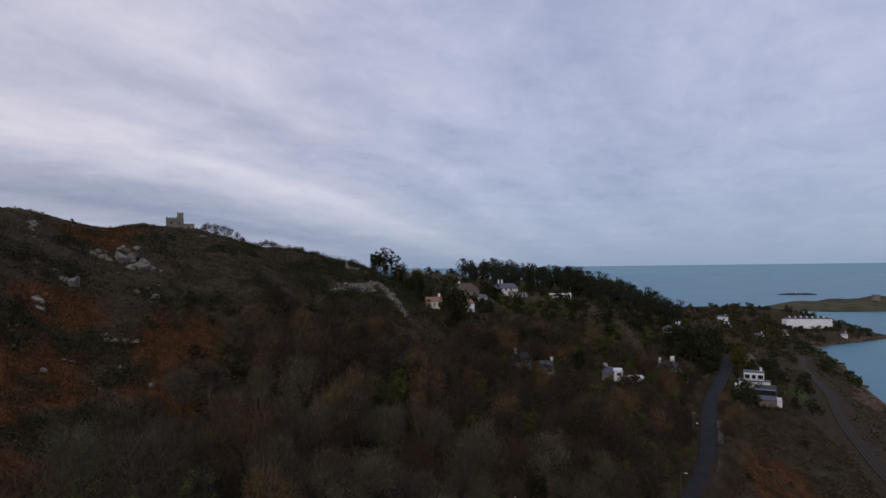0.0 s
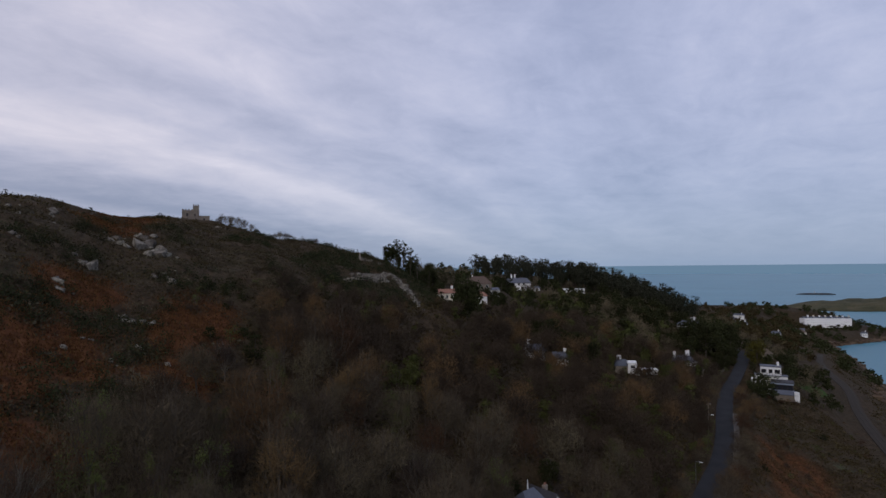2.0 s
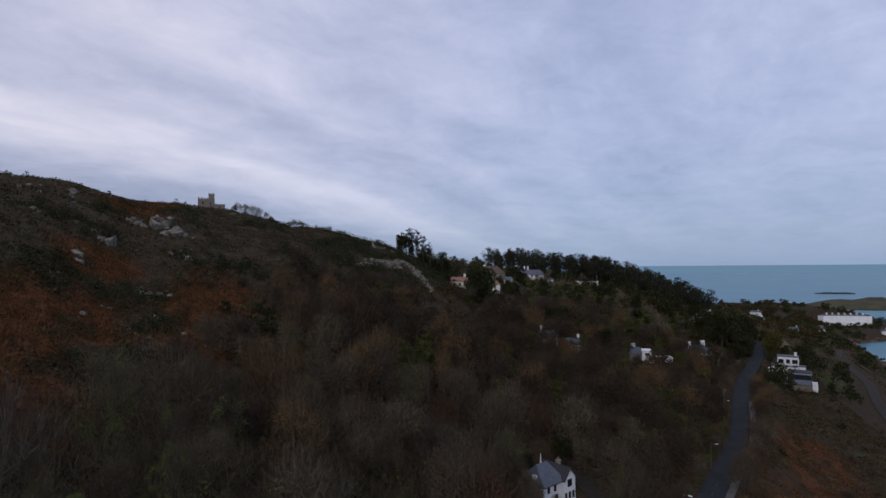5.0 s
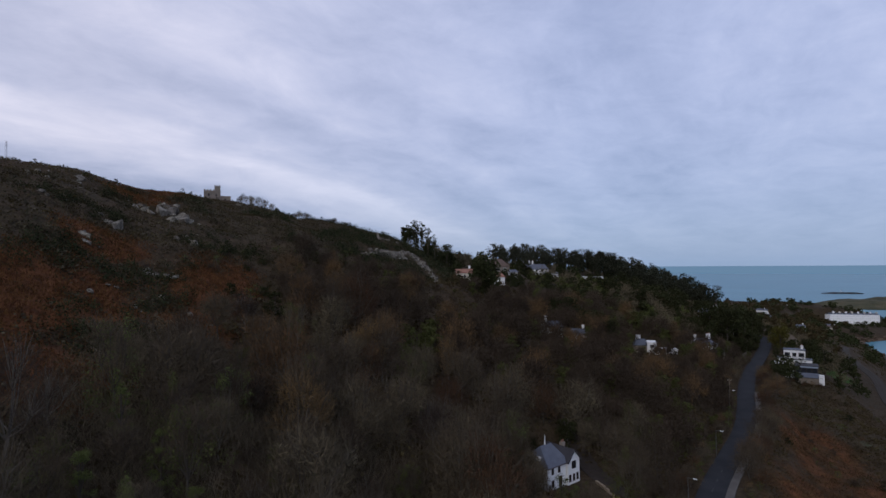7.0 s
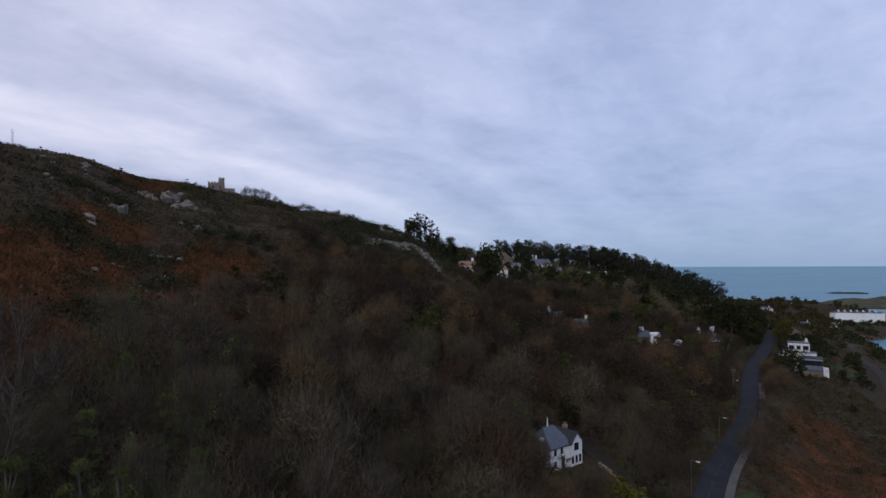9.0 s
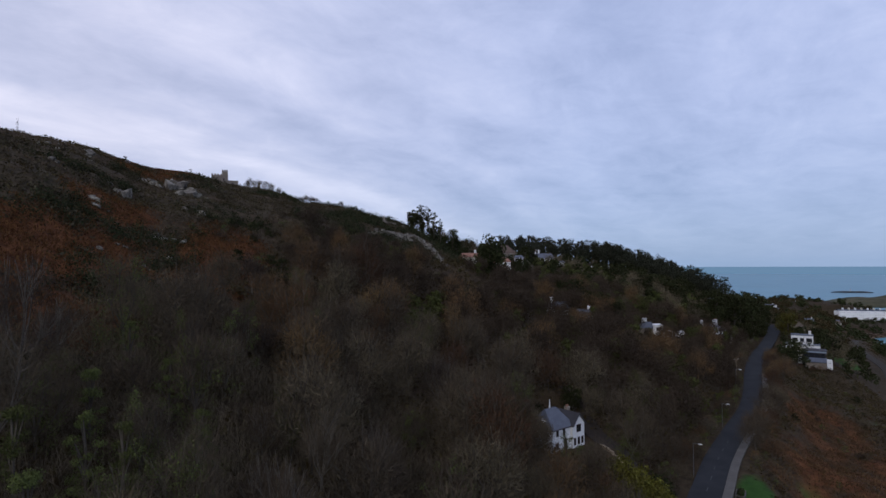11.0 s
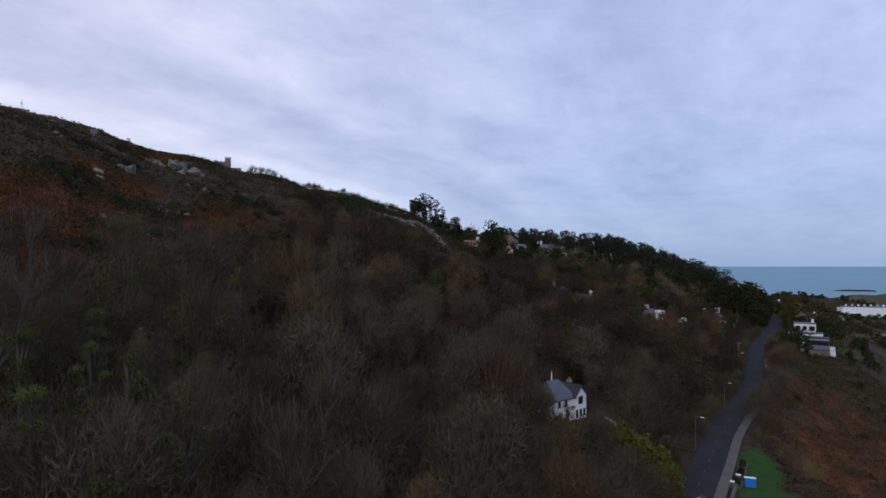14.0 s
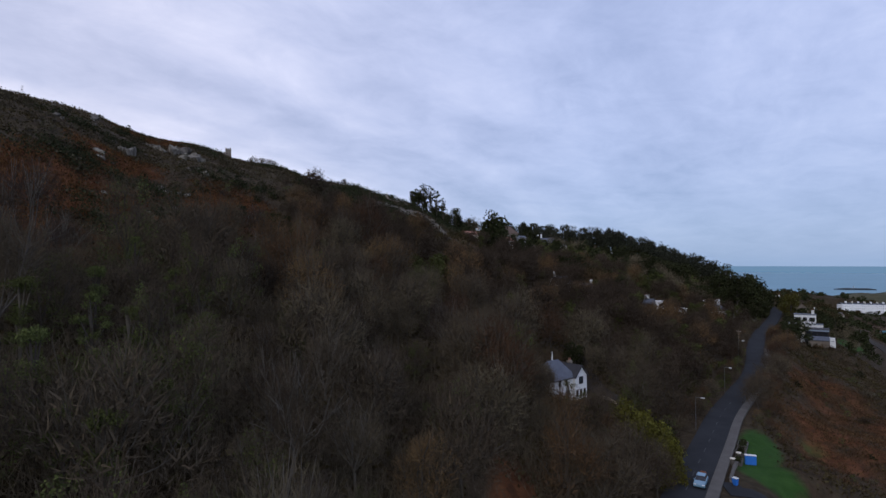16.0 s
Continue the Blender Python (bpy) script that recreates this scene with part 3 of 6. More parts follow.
def ivied_tree(rng, h, spread):
    """A bare tree with ivy up its trunk and lower boughs: branches, twigs, ivy leaves."""
    (bv, bf), (tv, tf) = bare_tree(rng, h, spread, 1200, 0.036, 0.7, 0.016, 4, 40, 0.05)
    cs, rs = [], []
    for k in range(26):
        u = rng.uniform(0, 1)
        az, out = rng.uniform(0, 6.28), spread * rng.uniform(0.15, 1.2) * (0.5 + 0.6 * math.sin(math.pi * min(1, u * 1.2)))
        cs.append((out * math.cos(az), out * math.sin(az), h * (0.10 + 0.76 * u)))
        rs.append(spread * rng.uniform(0.18, 0.36) * (1.15 - 0.45 * u))
    return (bv, bf), (tv, tf), leaf_quads(rng, np.array(cs), np.array(rs), 84, 0.09, 1.25)


def leaf_quads(rng, c, r, n, size, flat=1.0):
    """Leaves scattered through the shells of rounded clumps at c with radii r, n to each."""
    c, r = np.repeat(np.atleast_2d(c), n, 0), np.repeat(np.atleast_1d(r), n)[:, None]
    k = len(c)
    d = rng.normal(0, 1, (k, 3))
    d /= np.linalg.norm(d, axis=1)[:, None]
    p = c + d * r * np.array([1, 1, flat]) * rng.uniform(0.45, 1.05, (k, 1))
    a = rng.normal(0, 1, (k, 3)) + d * 0.3
    a /= np.linalg.norm(a, axis=1)[:, None]
    b = np.cross(a, d + rng.normal(0, 0.5, (k, 3)))
    b /= np.linalg.norm(b, axis=1)[:, None] + 1e-9
    s = size * rng.uniform(0.6, 1.3, (k, 1))
    return np.stack([p + a * s, p + b * s * 0.6, p - a * s * 0.6, p - b * s * 0.6], 1).reshape(-1, 3), np.arange(4 * k).reshape(-1, 4)


def leafy_tree(rng, h, spread, clumps, leaves, size, shape="round", stem=0.03):
    bv, bf, cs, rs = [], [], [], []
    limb(bv, bf, (0, 0, -0.6), (0, 0, h * 0.55), stem * h, stem * 0.6 * h, 5)
    limb(bv, bf, (0, 0, h * 0.55), (0.03 * h, 0, h * 0.88), stem * 0.6 * h, stem * 0.2 * h, 4)
    for i in range(clumps):
        az = rng.uniform(0, 2 * math.pi)
        if shape == "round":
            u = rng.uniform(0.15, 1.0)
            z = h * (0.28 + 0.62 * u)
            rr = spread * math.sqrt(max(0.05, 1 - (2 * u - 0.9) ** 2)) * rng.uniform(0.25, 0.85)
            r = spread * rng.uniform(0.28, 0.45)
        elif shape == "bush":
            u = rng.uniform(0.0, 1.0)
            z = h * (0.08 + 0.80 * u)
            rr = spread * math.sqrt(max(0.05, 1 - (1.1 * u - 0.25) ** 2)) * rng.uniform(0.2, 0.85)
            r = spread * rng.uniform(0.28, 0.42)
        elif shape == "cone":
            u = rng.uniform(0, 1) ** 0.8
            z = h * (0.08 + 0.86 * u)
            rr = spread * (1.02 - u) * rng.uniform(0.3, 0.9)
            r = spread * (0.34 * (1.1 - u) + 0.08)
        elif shape == "pine":
            u = rng.uniform(0.0, 1.0)
            z = h * (0.58 + 0.36 * u)
            rr = spread * (1.05 - 0.7 * u) * rng.uniform(0.15, 0.9)
            r = spread * rng.uniform(0.2, 0.36)
        else:
            u = rng.uniform(0.0, 1.0)
            z = h * (0.32 + 0.62 * u)
            rr = spread * rng.uniform(0.1, 0.7)
            r = spread * rng.uniform(0.18, 0.34)
        c = np.array([rr * math.cos(az), rr * math.sin(az), z])
        if i % 2 == 0:
            limb(bv, bf, (0, 0, max(h * 0.15, z * 0.62)), c, 0.010 * h, 0.004 * h, 3)
        cs.append(c), rs.append(r)
    return (np.array(bv), bf), leaf_quads(rng, np.array(cs), np.array(rs), leaves, size, 0.75)


def tree_thing(name, label, data, bark, leaf, group):
    (bv, bf), (tv, tf), *ivy = data
    t = thing(name, label, "tree", group=group)
    a = new("trunk", mesh_from("trunk", bv, bf, bark))
    a.parent = t
    c = new("crown", mesh_from("crown", tv, tf, leaf))
    c.parent = t
    for v, f in ivy:
        o = new("ivy", mesh_from("ivy", v, f, M["ivy"]))
        o.parent = t
    return t


RNG = np.random.default_rng(7)
protos = {}
BARE_LABELS = {"twig": "bare brown deciduous tree on the wooded slope", "twig_red": "leafless russet-brown tree on the wooded slope", "twig_grey": "pale grey bare tree on the wooded slope"}
for kind_, n in (("twig", 5), ("twig_red", 3), ("twig_grey", 3)):
    protos[kind_] = [tree_thing("bare_tree", BARE_LABELS[kind_], bare_tree(RNG, RNG.uniform(9.5, 12), RNG.uniform(3.7, 4.9), 2100, 0.05, 0.68), M["pale_bark" if kind_ == "twig_grey" else "bark"], M[kind_], "bare trees of the wood") for _ in range(n)]
protos["fine"] = [tree_thing("bare_tree", "fine-twigged bare tree with pale stems on the slope", bare_tree(RNG, RNG.uniform(9.5, 12), RNG.uniform(3.0, 3.9), 2500, 0.032, 0.75, 0.017, 7, 40, 0.05), M["pale_bark"], M["twig_grey" if k == 0 else "twig"], "bare trees of the wood") for k in range(4)]
protos["ivy"] = [tree_thing("ivy_clad_tree", "leafless tree swathed in dull green ivy", ivied_tree(RNG, RNG.uniform(9, 11.5), RNG.uniform(2.8, 3.6)), M["bark"], M["twig"], "ivy-clad trees") for _ in range(4)]
protos["column"] = [tree_thing("ivy_clad_tree", "bare trunk thickly grown with bright green ivy", leafy_tree(RNG, 9.5, 1.6, 26, 150, 0.078, "bush", 0.016), M["bark"], M["ivy"], "ivy-clad trees") for _ in range(2)]
protos["evergreen"] = [tree_thing("evergreen_tree", "dense dark green evergreen tree", leafy_tree(RNG, RNG.uniform(9, 11), 4.2, 28, 40, 0.38, "bush"), M["bark"], M["evergreen"], "evergreen trees") for _ in range(3)]
protos["cypress"] = [tree_thing("cypress_tree", "tall dark conifer beside the houses", leafy_tree(RNG, 13, 4.4, 34, 50, 0.42, "cone"), M["bark"], M["evergreen"], "conifers") for _ in range(2)]
protos["pine"] = [tree_thing("pine_tree", "dark pine with a bare trunk and a flat crown", leafy_tree(RNG, RNG.uniform(11, 13), 3.8, 17, 70, 0.33, "pine"), M["bark"], M["evergreen"], "pines on the ridge") for _ in range(3)]
protos["gum"] = [tree_thing("tall_thin_tree", "tall thin evergreen with gaps in its crown", leafy_tree(RNG, 12, 2.1, 34, 56, 0.16, "ivy", 0.012), M["bark"], M["evergreen"], "tall trees on the spur") for _ in range(2)]
protos["olive"] = [tree_thing("yellow_green_shrub", "yellow-green leafy shrub by the road", leafy_tree(RNG, RNG.uniform(4.5, 5.5), 2.4, 30, 80, 0.14, "bush"), M["bark"], M["olive"], "yellow-green shrubs") for _ in range(2)]
# smaller, simpler bushes of the same kinds for hedges and scrub
SMALL = {}
for kind_ in ("twig", "twig_red", "twig_grey"):
    SMALL[kind_] = [tree_thing("bare_bush", "bare brown bush on the slope", bare_tree(RNG, RNG.uniform(8.5, 11), RNG.uniform(4.2, 5.4), 800, 0.10, 0.95, 0.017, 2, 30, 0.2), M["bark"], M[kind_], "bare bushes") for _ in range(3)]
SMALL["fine"] = SMALL["twig_grey"]
SMALL["ivy"] = [tree_thing("green_bush", "dull green leafy bush", leafy_tree(RNG, RNG.uniform(7, 9), 3.2, 20, 40, 0.2, "bush"), M["bark"], M["ivy"], "green bushes") for _ in range(3)]
SMALL["evergreen"] = [tree_thing("evergreen_bush", "dark green evergreen bush", leafy_tree(RNG, RNG.uniform(9, 11), 4.4, 18, 40, 0.42, "bush"), M["bark"], M["evergreen"], "evergreen bushes") for _ in range(3)]
used = set()


def plant(kind_, x, y, s=1.0, sink=0.0, tall=1.0):
    lst = SMALL[kind_] if s < 0.56 and kind_ in SMALL else protos[kind_]
    p = lst[RNG.integers(len(lst))]
    m = Matrix.Translation((x, y, float(ground_z(x, y)) - sink)) @ Matrix.Rotation(RNG.uniform(0, 6.28), 4, "Z") @ Matrix.Diagonal((s, s, s * tall, 1))
    if p.name in used:
        o = copy_thing(p, m)
        o.matrix_basis = m
    else:
        used.add(p.name)
        p.matrix_basis = m


WOOD_EDGE_Y, WOOD_EDGE_X = [0, 40, 70, 100, 130, 160, 185, 200, 225], [-36, -42, -46, -46, -44, -34, -16, -4, 4]
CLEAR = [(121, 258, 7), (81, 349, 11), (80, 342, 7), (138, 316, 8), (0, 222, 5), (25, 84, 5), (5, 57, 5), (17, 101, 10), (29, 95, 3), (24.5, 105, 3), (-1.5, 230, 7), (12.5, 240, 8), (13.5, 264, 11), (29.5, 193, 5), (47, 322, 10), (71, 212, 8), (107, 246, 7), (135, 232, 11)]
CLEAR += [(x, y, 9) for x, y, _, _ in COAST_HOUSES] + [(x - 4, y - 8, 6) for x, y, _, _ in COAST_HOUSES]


# trees kept low to fit the camera's view: x, y, radius, growth
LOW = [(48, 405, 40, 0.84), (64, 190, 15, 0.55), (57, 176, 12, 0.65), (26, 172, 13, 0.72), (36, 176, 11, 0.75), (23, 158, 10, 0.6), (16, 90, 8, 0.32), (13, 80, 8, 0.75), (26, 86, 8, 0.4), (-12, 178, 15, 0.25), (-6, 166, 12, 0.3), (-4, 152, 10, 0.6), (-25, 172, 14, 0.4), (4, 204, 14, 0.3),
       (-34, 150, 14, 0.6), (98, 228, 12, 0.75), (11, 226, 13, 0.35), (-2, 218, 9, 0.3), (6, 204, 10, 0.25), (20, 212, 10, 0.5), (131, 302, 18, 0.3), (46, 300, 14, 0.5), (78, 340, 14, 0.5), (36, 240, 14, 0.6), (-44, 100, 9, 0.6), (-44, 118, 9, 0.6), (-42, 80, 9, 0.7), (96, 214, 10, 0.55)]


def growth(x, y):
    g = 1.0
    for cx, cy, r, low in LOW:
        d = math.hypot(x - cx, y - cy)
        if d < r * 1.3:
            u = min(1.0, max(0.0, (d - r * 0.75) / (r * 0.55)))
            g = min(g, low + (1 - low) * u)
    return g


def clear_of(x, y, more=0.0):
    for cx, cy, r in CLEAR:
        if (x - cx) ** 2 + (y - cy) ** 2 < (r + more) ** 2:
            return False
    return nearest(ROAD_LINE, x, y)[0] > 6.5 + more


def in_wood(x, y):
    return x > np.interp(y, WOOD_EDGE_Y, WOOD_EDGE_X) and x < np.interp(y, ROAD_LINE[:, 1], ROAD_LINE[:, 0]) - 6 and 18 < y < 235


near_spots, far_spots = [], []
for j in range(57):
    for i in range(57):
        x, y = -60 + 6.3 * i + RNG.uniform(-2.3, 2.3), 15 + 6.3 * j + RNG.uniform(-2.3, 2.3)
        if in_wood(x, y) and clear_of(x, y):
            (near_spots if y < 120 else far_spots).append((x, y))
near_spots.sort(key=lambda p: p[1])
for x, y in near_spots[:300]:
    g = ground_z(x, y)
    r = RNG.uniform()
    if y < 62 and x < -6:
        k = "ivy" if r < (0.6 if x < -16 else 0.35) else "fine" if r < 0.85 else "twig"
    else:
        k = "twig_red" if r < 0.17 else "ivy" if r < 0.32 else "twig_grey" if r < 0.38 else "evergreen" if r < 0.42 and y > 100 else "twig"
    big = RNG.uniform(1.02, 1.26) if RNG.uniform() < 0.4 else RNG.uniform(0.6, 0.92)
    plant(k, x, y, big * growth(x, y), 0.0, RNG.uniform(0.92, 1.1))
far_spots = near_spots[300:] + far_spots


def stuff_wood(name, label, spots, mat, make, seed, low=0.68, high=1.2):
    """A wood too large to count: trunks and crowns joined into one mesh."""
    rng = np.random.default_rng(seed)
    kinds = []
    for _ in range(6):
        (bv, bf), (tv, tf) = make(rng)
        quads = np.array([q for q in bf if len(q) == 4])
        kinds.append((np.vstack([bv, tv]), [quads.ravel(), (np.asarray(tf) + len(bv)).ravel()], [4] * len(quads) + [np.asarray(tf).shape[1]] * len(tf)))
    V, I, S, n = [], [], [], 0
    for x, y in spots:
        v, idx, sizes = kinds[rng.integers(6)]
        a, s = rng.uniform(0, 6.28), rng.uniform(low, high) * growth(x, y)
        c, sn = math.cos(a) * s, math.sin(a) * s
        V.append(np.stack([v[:, 0] * c - v[:, 1] * sn + x, v[:, 0] * sn + v[:, 1] * c + y, v[:, 2] * s + ground_z(x, y)], -1))
        I += [q + n for q in idx]
        S.append(sizes)
        n += len(v)
    v, idx, sizes = np.vstack(V), np.concatenate(I), np.concatenate(S)
    me = bpy.data.meshes.new(name)
    me.vertices.add(len(v)), me.loops.add(len(idx)), me.polygons.add(len(sizes))
    me.vertices.foreach_set("co", v.ravel())
    me.loops.foreach_set("vertex_index", idx)
    me.polygons.foreach_set("loop_start", np.r_[0, np.cumsum(sizes)[:-1]])
    me.materials.append(mat)
    me.update()
    tagged(new(name, me), label, "woodland", kind="stuff")


pick = RNG.uniform(size=len(far_spots))
stuff_wood("brown_wood", "bare brown winter wood on the hillside", [p for p, q in zip(far_spots, pick) if q < 0.55], M["twig"], lambda r: bare_tree(r, r.uniform(9, 12), r.uniform(3.9, 5.0), 1500, 0.10, 0.66, 0.017, 1, 32, 0.24), 11)
stuff_wood("russet_wood", "russet-brown winter trees on the hillside", [p for p, q in zip(far_spots, pick) if 0.55 <= q < 0.75], M["twig_red"], lambda r: bare_tree(r, r.uniform(8.5, 11), r.uniform(3.8, 4.8), 1500, 0.10, 0.66, 0.017, 1, 32, 0.24), 12)
stuff_wood("ivy_wood", "green ivy-grown trees among the bare wood", [p for p, q in zip(far_spots, pick) if q >= 0.75], M["ivy"], lambda r: leafy_tree(r, r.uniform(6, 9.5), 3.0, 20, 44, 0.27, "bush", 0.015), 13)


def scatter(n, x0, x1, y0, y1, keep):
    out = []
    while len(out) < n:
        x, y = RNG.uniform(x0, x1), RNG.uniform(y0, y1)
        if keep(x, y):
            out.append((x, y))
    return out


# beyond the spur: gardens, evergreens and bare trees down to the shore
def garden(x, y):
    r = np.interp(y, LAND[:, 0], LAND[:, 9])
    return ground_z(x, y) > 12 and x < r - 8 and clear_of(x, y, 1.5) and all((x - a) ** 2 + (y - b) ** 2 > (c * 1.0 + 3) ** 2 for a, b, _, c in PLOTS)


dark = scatter(150, 70, 152, 262, 366, lambda x, y: garden(x, y) and (x - 70) * 0.35 + (y - 262) > 12)
belt = scatter(230, 20, 175, 365, 450, lambda x, y: garden(x, y) and x < np.interp(y, [365, 450], [165, 205])) + scatter(55, 88, 168, 368, 392, garden)
stuff_wood("pine_belt", "dark belt of pines along the ridge", belt, M["pine_leaf"], lambda r: leafy_tree(r, r.uniform(15.5, 20.5), 5.4, 22, 15, 0.56, "pine" if r.uniform() < 0.3 else "round", 0.02), 14, 0.7, 1.12)
mixed = scatter(520, -20, 230, 222, 470, garden)
stuff_wood("garden_trees", "bare trees between the villas", mixed[:240] + scatter(60, 40, 110, 236, 320, garden), M["twig"], lambda r: bare_tree(r, r.uniform(5.5, 8.5), 4.0, 300, 0.18, 0.85, 0.017, 0, 16, 0.24), 15)
stuff_wood("garden_shrubs", "olive-green shrubs and small trees between the villas", scatter(120, 8, 120, 222, 335, garden), M["ivy"], lambda r: leafy_tree(r, r.uniform(4, 7.5), 3.2, 14, 18, 0.5, "bush"), 20)
stuff_wood("garden_evergreens", "dark evergreen trees between the villas", mixed[240:] + scatter(60, 30, 110, 238, 330, garden), M["evergreen"], lambda r: leafy_tree(r, r.uniform(5, 9), 3.6, 14, 15, 0.64, "bush"), 16)
stuff_wood("dark_slope_wood", "dark rounded evergreens on the slope below the pines", dark, M["evergreen"], lambda r: leafy_tree(r, r.uniform(8, 12), 4.8, 18, 20, 0.56, "bush"), 19)
coast = scatter(430, 150, 600, 400, 800, garden)
stuff_wood("coast_scrub", "dark scrub and low trees on the coast", coast, M["scrub"], lambda r: leafy_tree(r, r.uniform(4, 9), 5.4, 9, 11, 1.15, "bush"), 17)


# dark trees and hedges of the headland, low round the white terrace
def on_point(x, y):
    return ground_z(x, y) > 4 and not (478 < x < 556 and 736 < y < 764) and all((x - p) ** 2 + (y - q) ** 2 > 90 for p, q in [(258, 482), (275, 520), (405, 634), (430, 672), (452, 792)] + [(x, y) for x, y, _, _ in COAST_HOUSES] + [(x - 4, y - 8) for x, y, _, _ in COAST_HOUSES])


point = scatter(300, 170, 420, 400, 760, on_point) + scatter(150, 420, 612, 640, 860, on_point)
stuff_wood("headland_trees", "dark low trees and hedges on the headland", point, M["evergreen"], lambda r: leafy_tree(r, r.uniform(3.5, 8), 5.2, 9, 10, 1.1, "bush"), 18)


# ---------------------------------------------------------------- heath: scrub, bracken, rock
def tufts(name, label, spots, mat, n, size, spread, tall, seed, blade=False, wide=0.1):
    """Low growth too dense to count, joined into one mesh."""
    rng = np.random.default_rng(seed)
    sp = np.repeat(np.array(spots), n, 0)
    k = len(sp)
    p = np.stack([sp[:, 0] + rng.normal(0, spread, k), sp[:, 1] + rng.normal(0, spread, k)], -1)
    z = ground_z(p[:, 0], p[:, 1]) + rng.uniform(0, 1, k) ** 1.5 * tall * np.exp(-((p - sp) ** 2).sum(1) / (2.2 * spread) ** 2)
    c = np.column_stack([p, z])
    a = rng.normal(0, 1, (k, 3))
    if blade:
        a[:, 2] = np.abs(a[:, 2]) + 0.8
    a /= np.linalg.norm(a, axis=1)[:, None]
    b = np.cross(a, rng.normal(0, 1, (k, 3)))
    b /= np.linalg.norm(b, axis=1)[:, None]
    s = (size * rng.uniform(0.6, 1.4, k))[:, None]
    if blade:
        w = np.minimum(s * 0.16, wide)
        v = np.stack([c - b * w, c + b * w, c + a * s], 1)
        f = np.arange(3 * k).reshape(-1, 3)
    else:
        v = np.stack([c + a * s, c + b * s * 0.6, c - a * s * 0.6, c - b * s * 0.6], 1)
        f = np.arange(4 * k).reshape(-1, 4)
    tagged(new(name, mesh_from(name, v.reshape(-1, 3), f.tolist(), mat)), label, "vegetation", kind="stuff")


LIP = smooth_line([(-33, 178, 0), (-30, 190, 0), (-27, 204, 0), (-24, 215, 0), (-20, 209, 0), (-16, 200, 0), (-12.5, 191, 0), (-10, 186, 0)], 1.15)
RUBBLE = smooth_line([(-34, 182, 0), (-28, 194, 0), (-22.5, 206, 0)], 2.0)


def on_heath(x, y):
    edge = np.interp(y, WOOD_EDGE_Y, WOOD_EDGE_X)
    return x < edge + 5 and nearest(LIP, x, y)[0] > 2.0 and nearest(RUBBLE, x, y)[0] > 2.8 and clear_of(x, y) and not (abs(x + 110) < 9 and abs(y - 232) < 8)


def rust_at(x, y):
    return cover(np.array([x]), np.array([y]))[0][0]


heath = scatter(4200, -150, 5, 40, 245, on_heath)
tufts("heath_scrub", "dark gorse and heather scrub over the hill", [p for p in heath if rust_at(*p) < RNG.uniform(0.35, 1.1)], M["scrub"], 18, 0.24, 1.0, 0.8, 21)


def gorse_at(x, y):
    """How thickly gorse grows: in the gully between the bracken and in drifts over the hill."""
    return max(float(blob(x, y, -58, 91, 5, 9, -20)), float(blob(x, y, -66, 96, 5, 7, -20)), float(blob(x, y, -52, 76, 6, 6)), 0.55 * math.sin(x * 0.17 + 1.3 * math.sin(y * 0.08)) * math.cos(y * 0.12 + x * 0.05) + 0.12)


spur = scatter(330, -52, 6, 172, 240, lambda x, y: on_heath(x, y) and clear_of(x, y, 1.0))
tufts("spur_scrub", "dense dark scrub on the spur above the wood", spur, M["gorse"], 46, 0.3, 1.3, 2.2, 29)
heather = scatter(1500, -140, 0, 45, 240, lambda x, y: on_heath(x, y) and ground_z(x, y) < 117 and math.sin(x * 0.31 + 2 * math.sin(y * 0.13)) * math.cos(y * 0.27 + 0.9) > RNG.uniform(-0.7, 0.5) and rust_at(x, y) < 0.75)
tufts("heather", "grey-brown heather and dead grass tussocks", heather, M["heather"], 24, 0.27, 0.75, 1.1, 30)
gorse = scatter(640, -135, 0, 45, 240, lambda x, y: on_heath(x, y) and ground_z(x, y) < 115.5 and gorse_at(x, y) > RNG.uniform(0.1, 0.7) and rust_at(x, y) < 0.7)
tufts("gorse", "dark green rounded gorse bushes over the hill", gorse, M["gorse"], 80, 0.2, 0.8, 1.9, 28)
rusty = scatter(2600, -120, -35, 45, 190, lambda x, y: on_heath(x, y) and rust_at(x, y) > RNG.uniform(0.1, 0.7))
tufts("bracken", "rust-brown dead bracken on the hillside", rusty, M["bracken"], 16, 0.42, 0.9, 0.4, 22, True)
below = scatter(3600, 50, 150, 85, 230, lambda x, y: nearest(ROAD_LINE, x, y)[0] > 6.5 and nearest(RAIL_LINE, x, y)[0] > 6 and x > np.interp(y, ROAD_LINE[:, 1], ROAD_LINE[:, 0]) and cover(np.array([x]), np.array([y]))[1][0] < 0.4)
tufts("roadside_bracken", "rust-brown bracken below the road", [p for p in below if rust_at(*p) > 0.35], M["pale_bracken"], 26, 0.42, 1.0, 0.4, 23, True)
tufts("roadside_scrub", "dark bramble scrub below the road", [p for p in below if rust_at(*p) <= 0.35], M["scrub"], 12, 0.28, 0.9, 0.8, 24)
slope = scatter(2600, 60, 420, 60, 640, lambda x, y: ground_z(x, y) > 5 and x > np.interp(y, RAIL_LINE[:, 1], RAIL_LINE[:, 0]) + 6)
tufts("cliff_scrub", "low brown scrub above the shore", slope, M["scrub"], 9, 0.5, 1.2, 0.8, 25)
floor_spots = scatter(2600, -45, 110, 20, 235, lambda x, y: in_wood(x, y) and clear_of(x, y))
tufts("undergrowth", "brown bramble undergrowth between the trees", floor_spots, M["scrub"], 14, 0.4, 1.1, 2.2, 26)
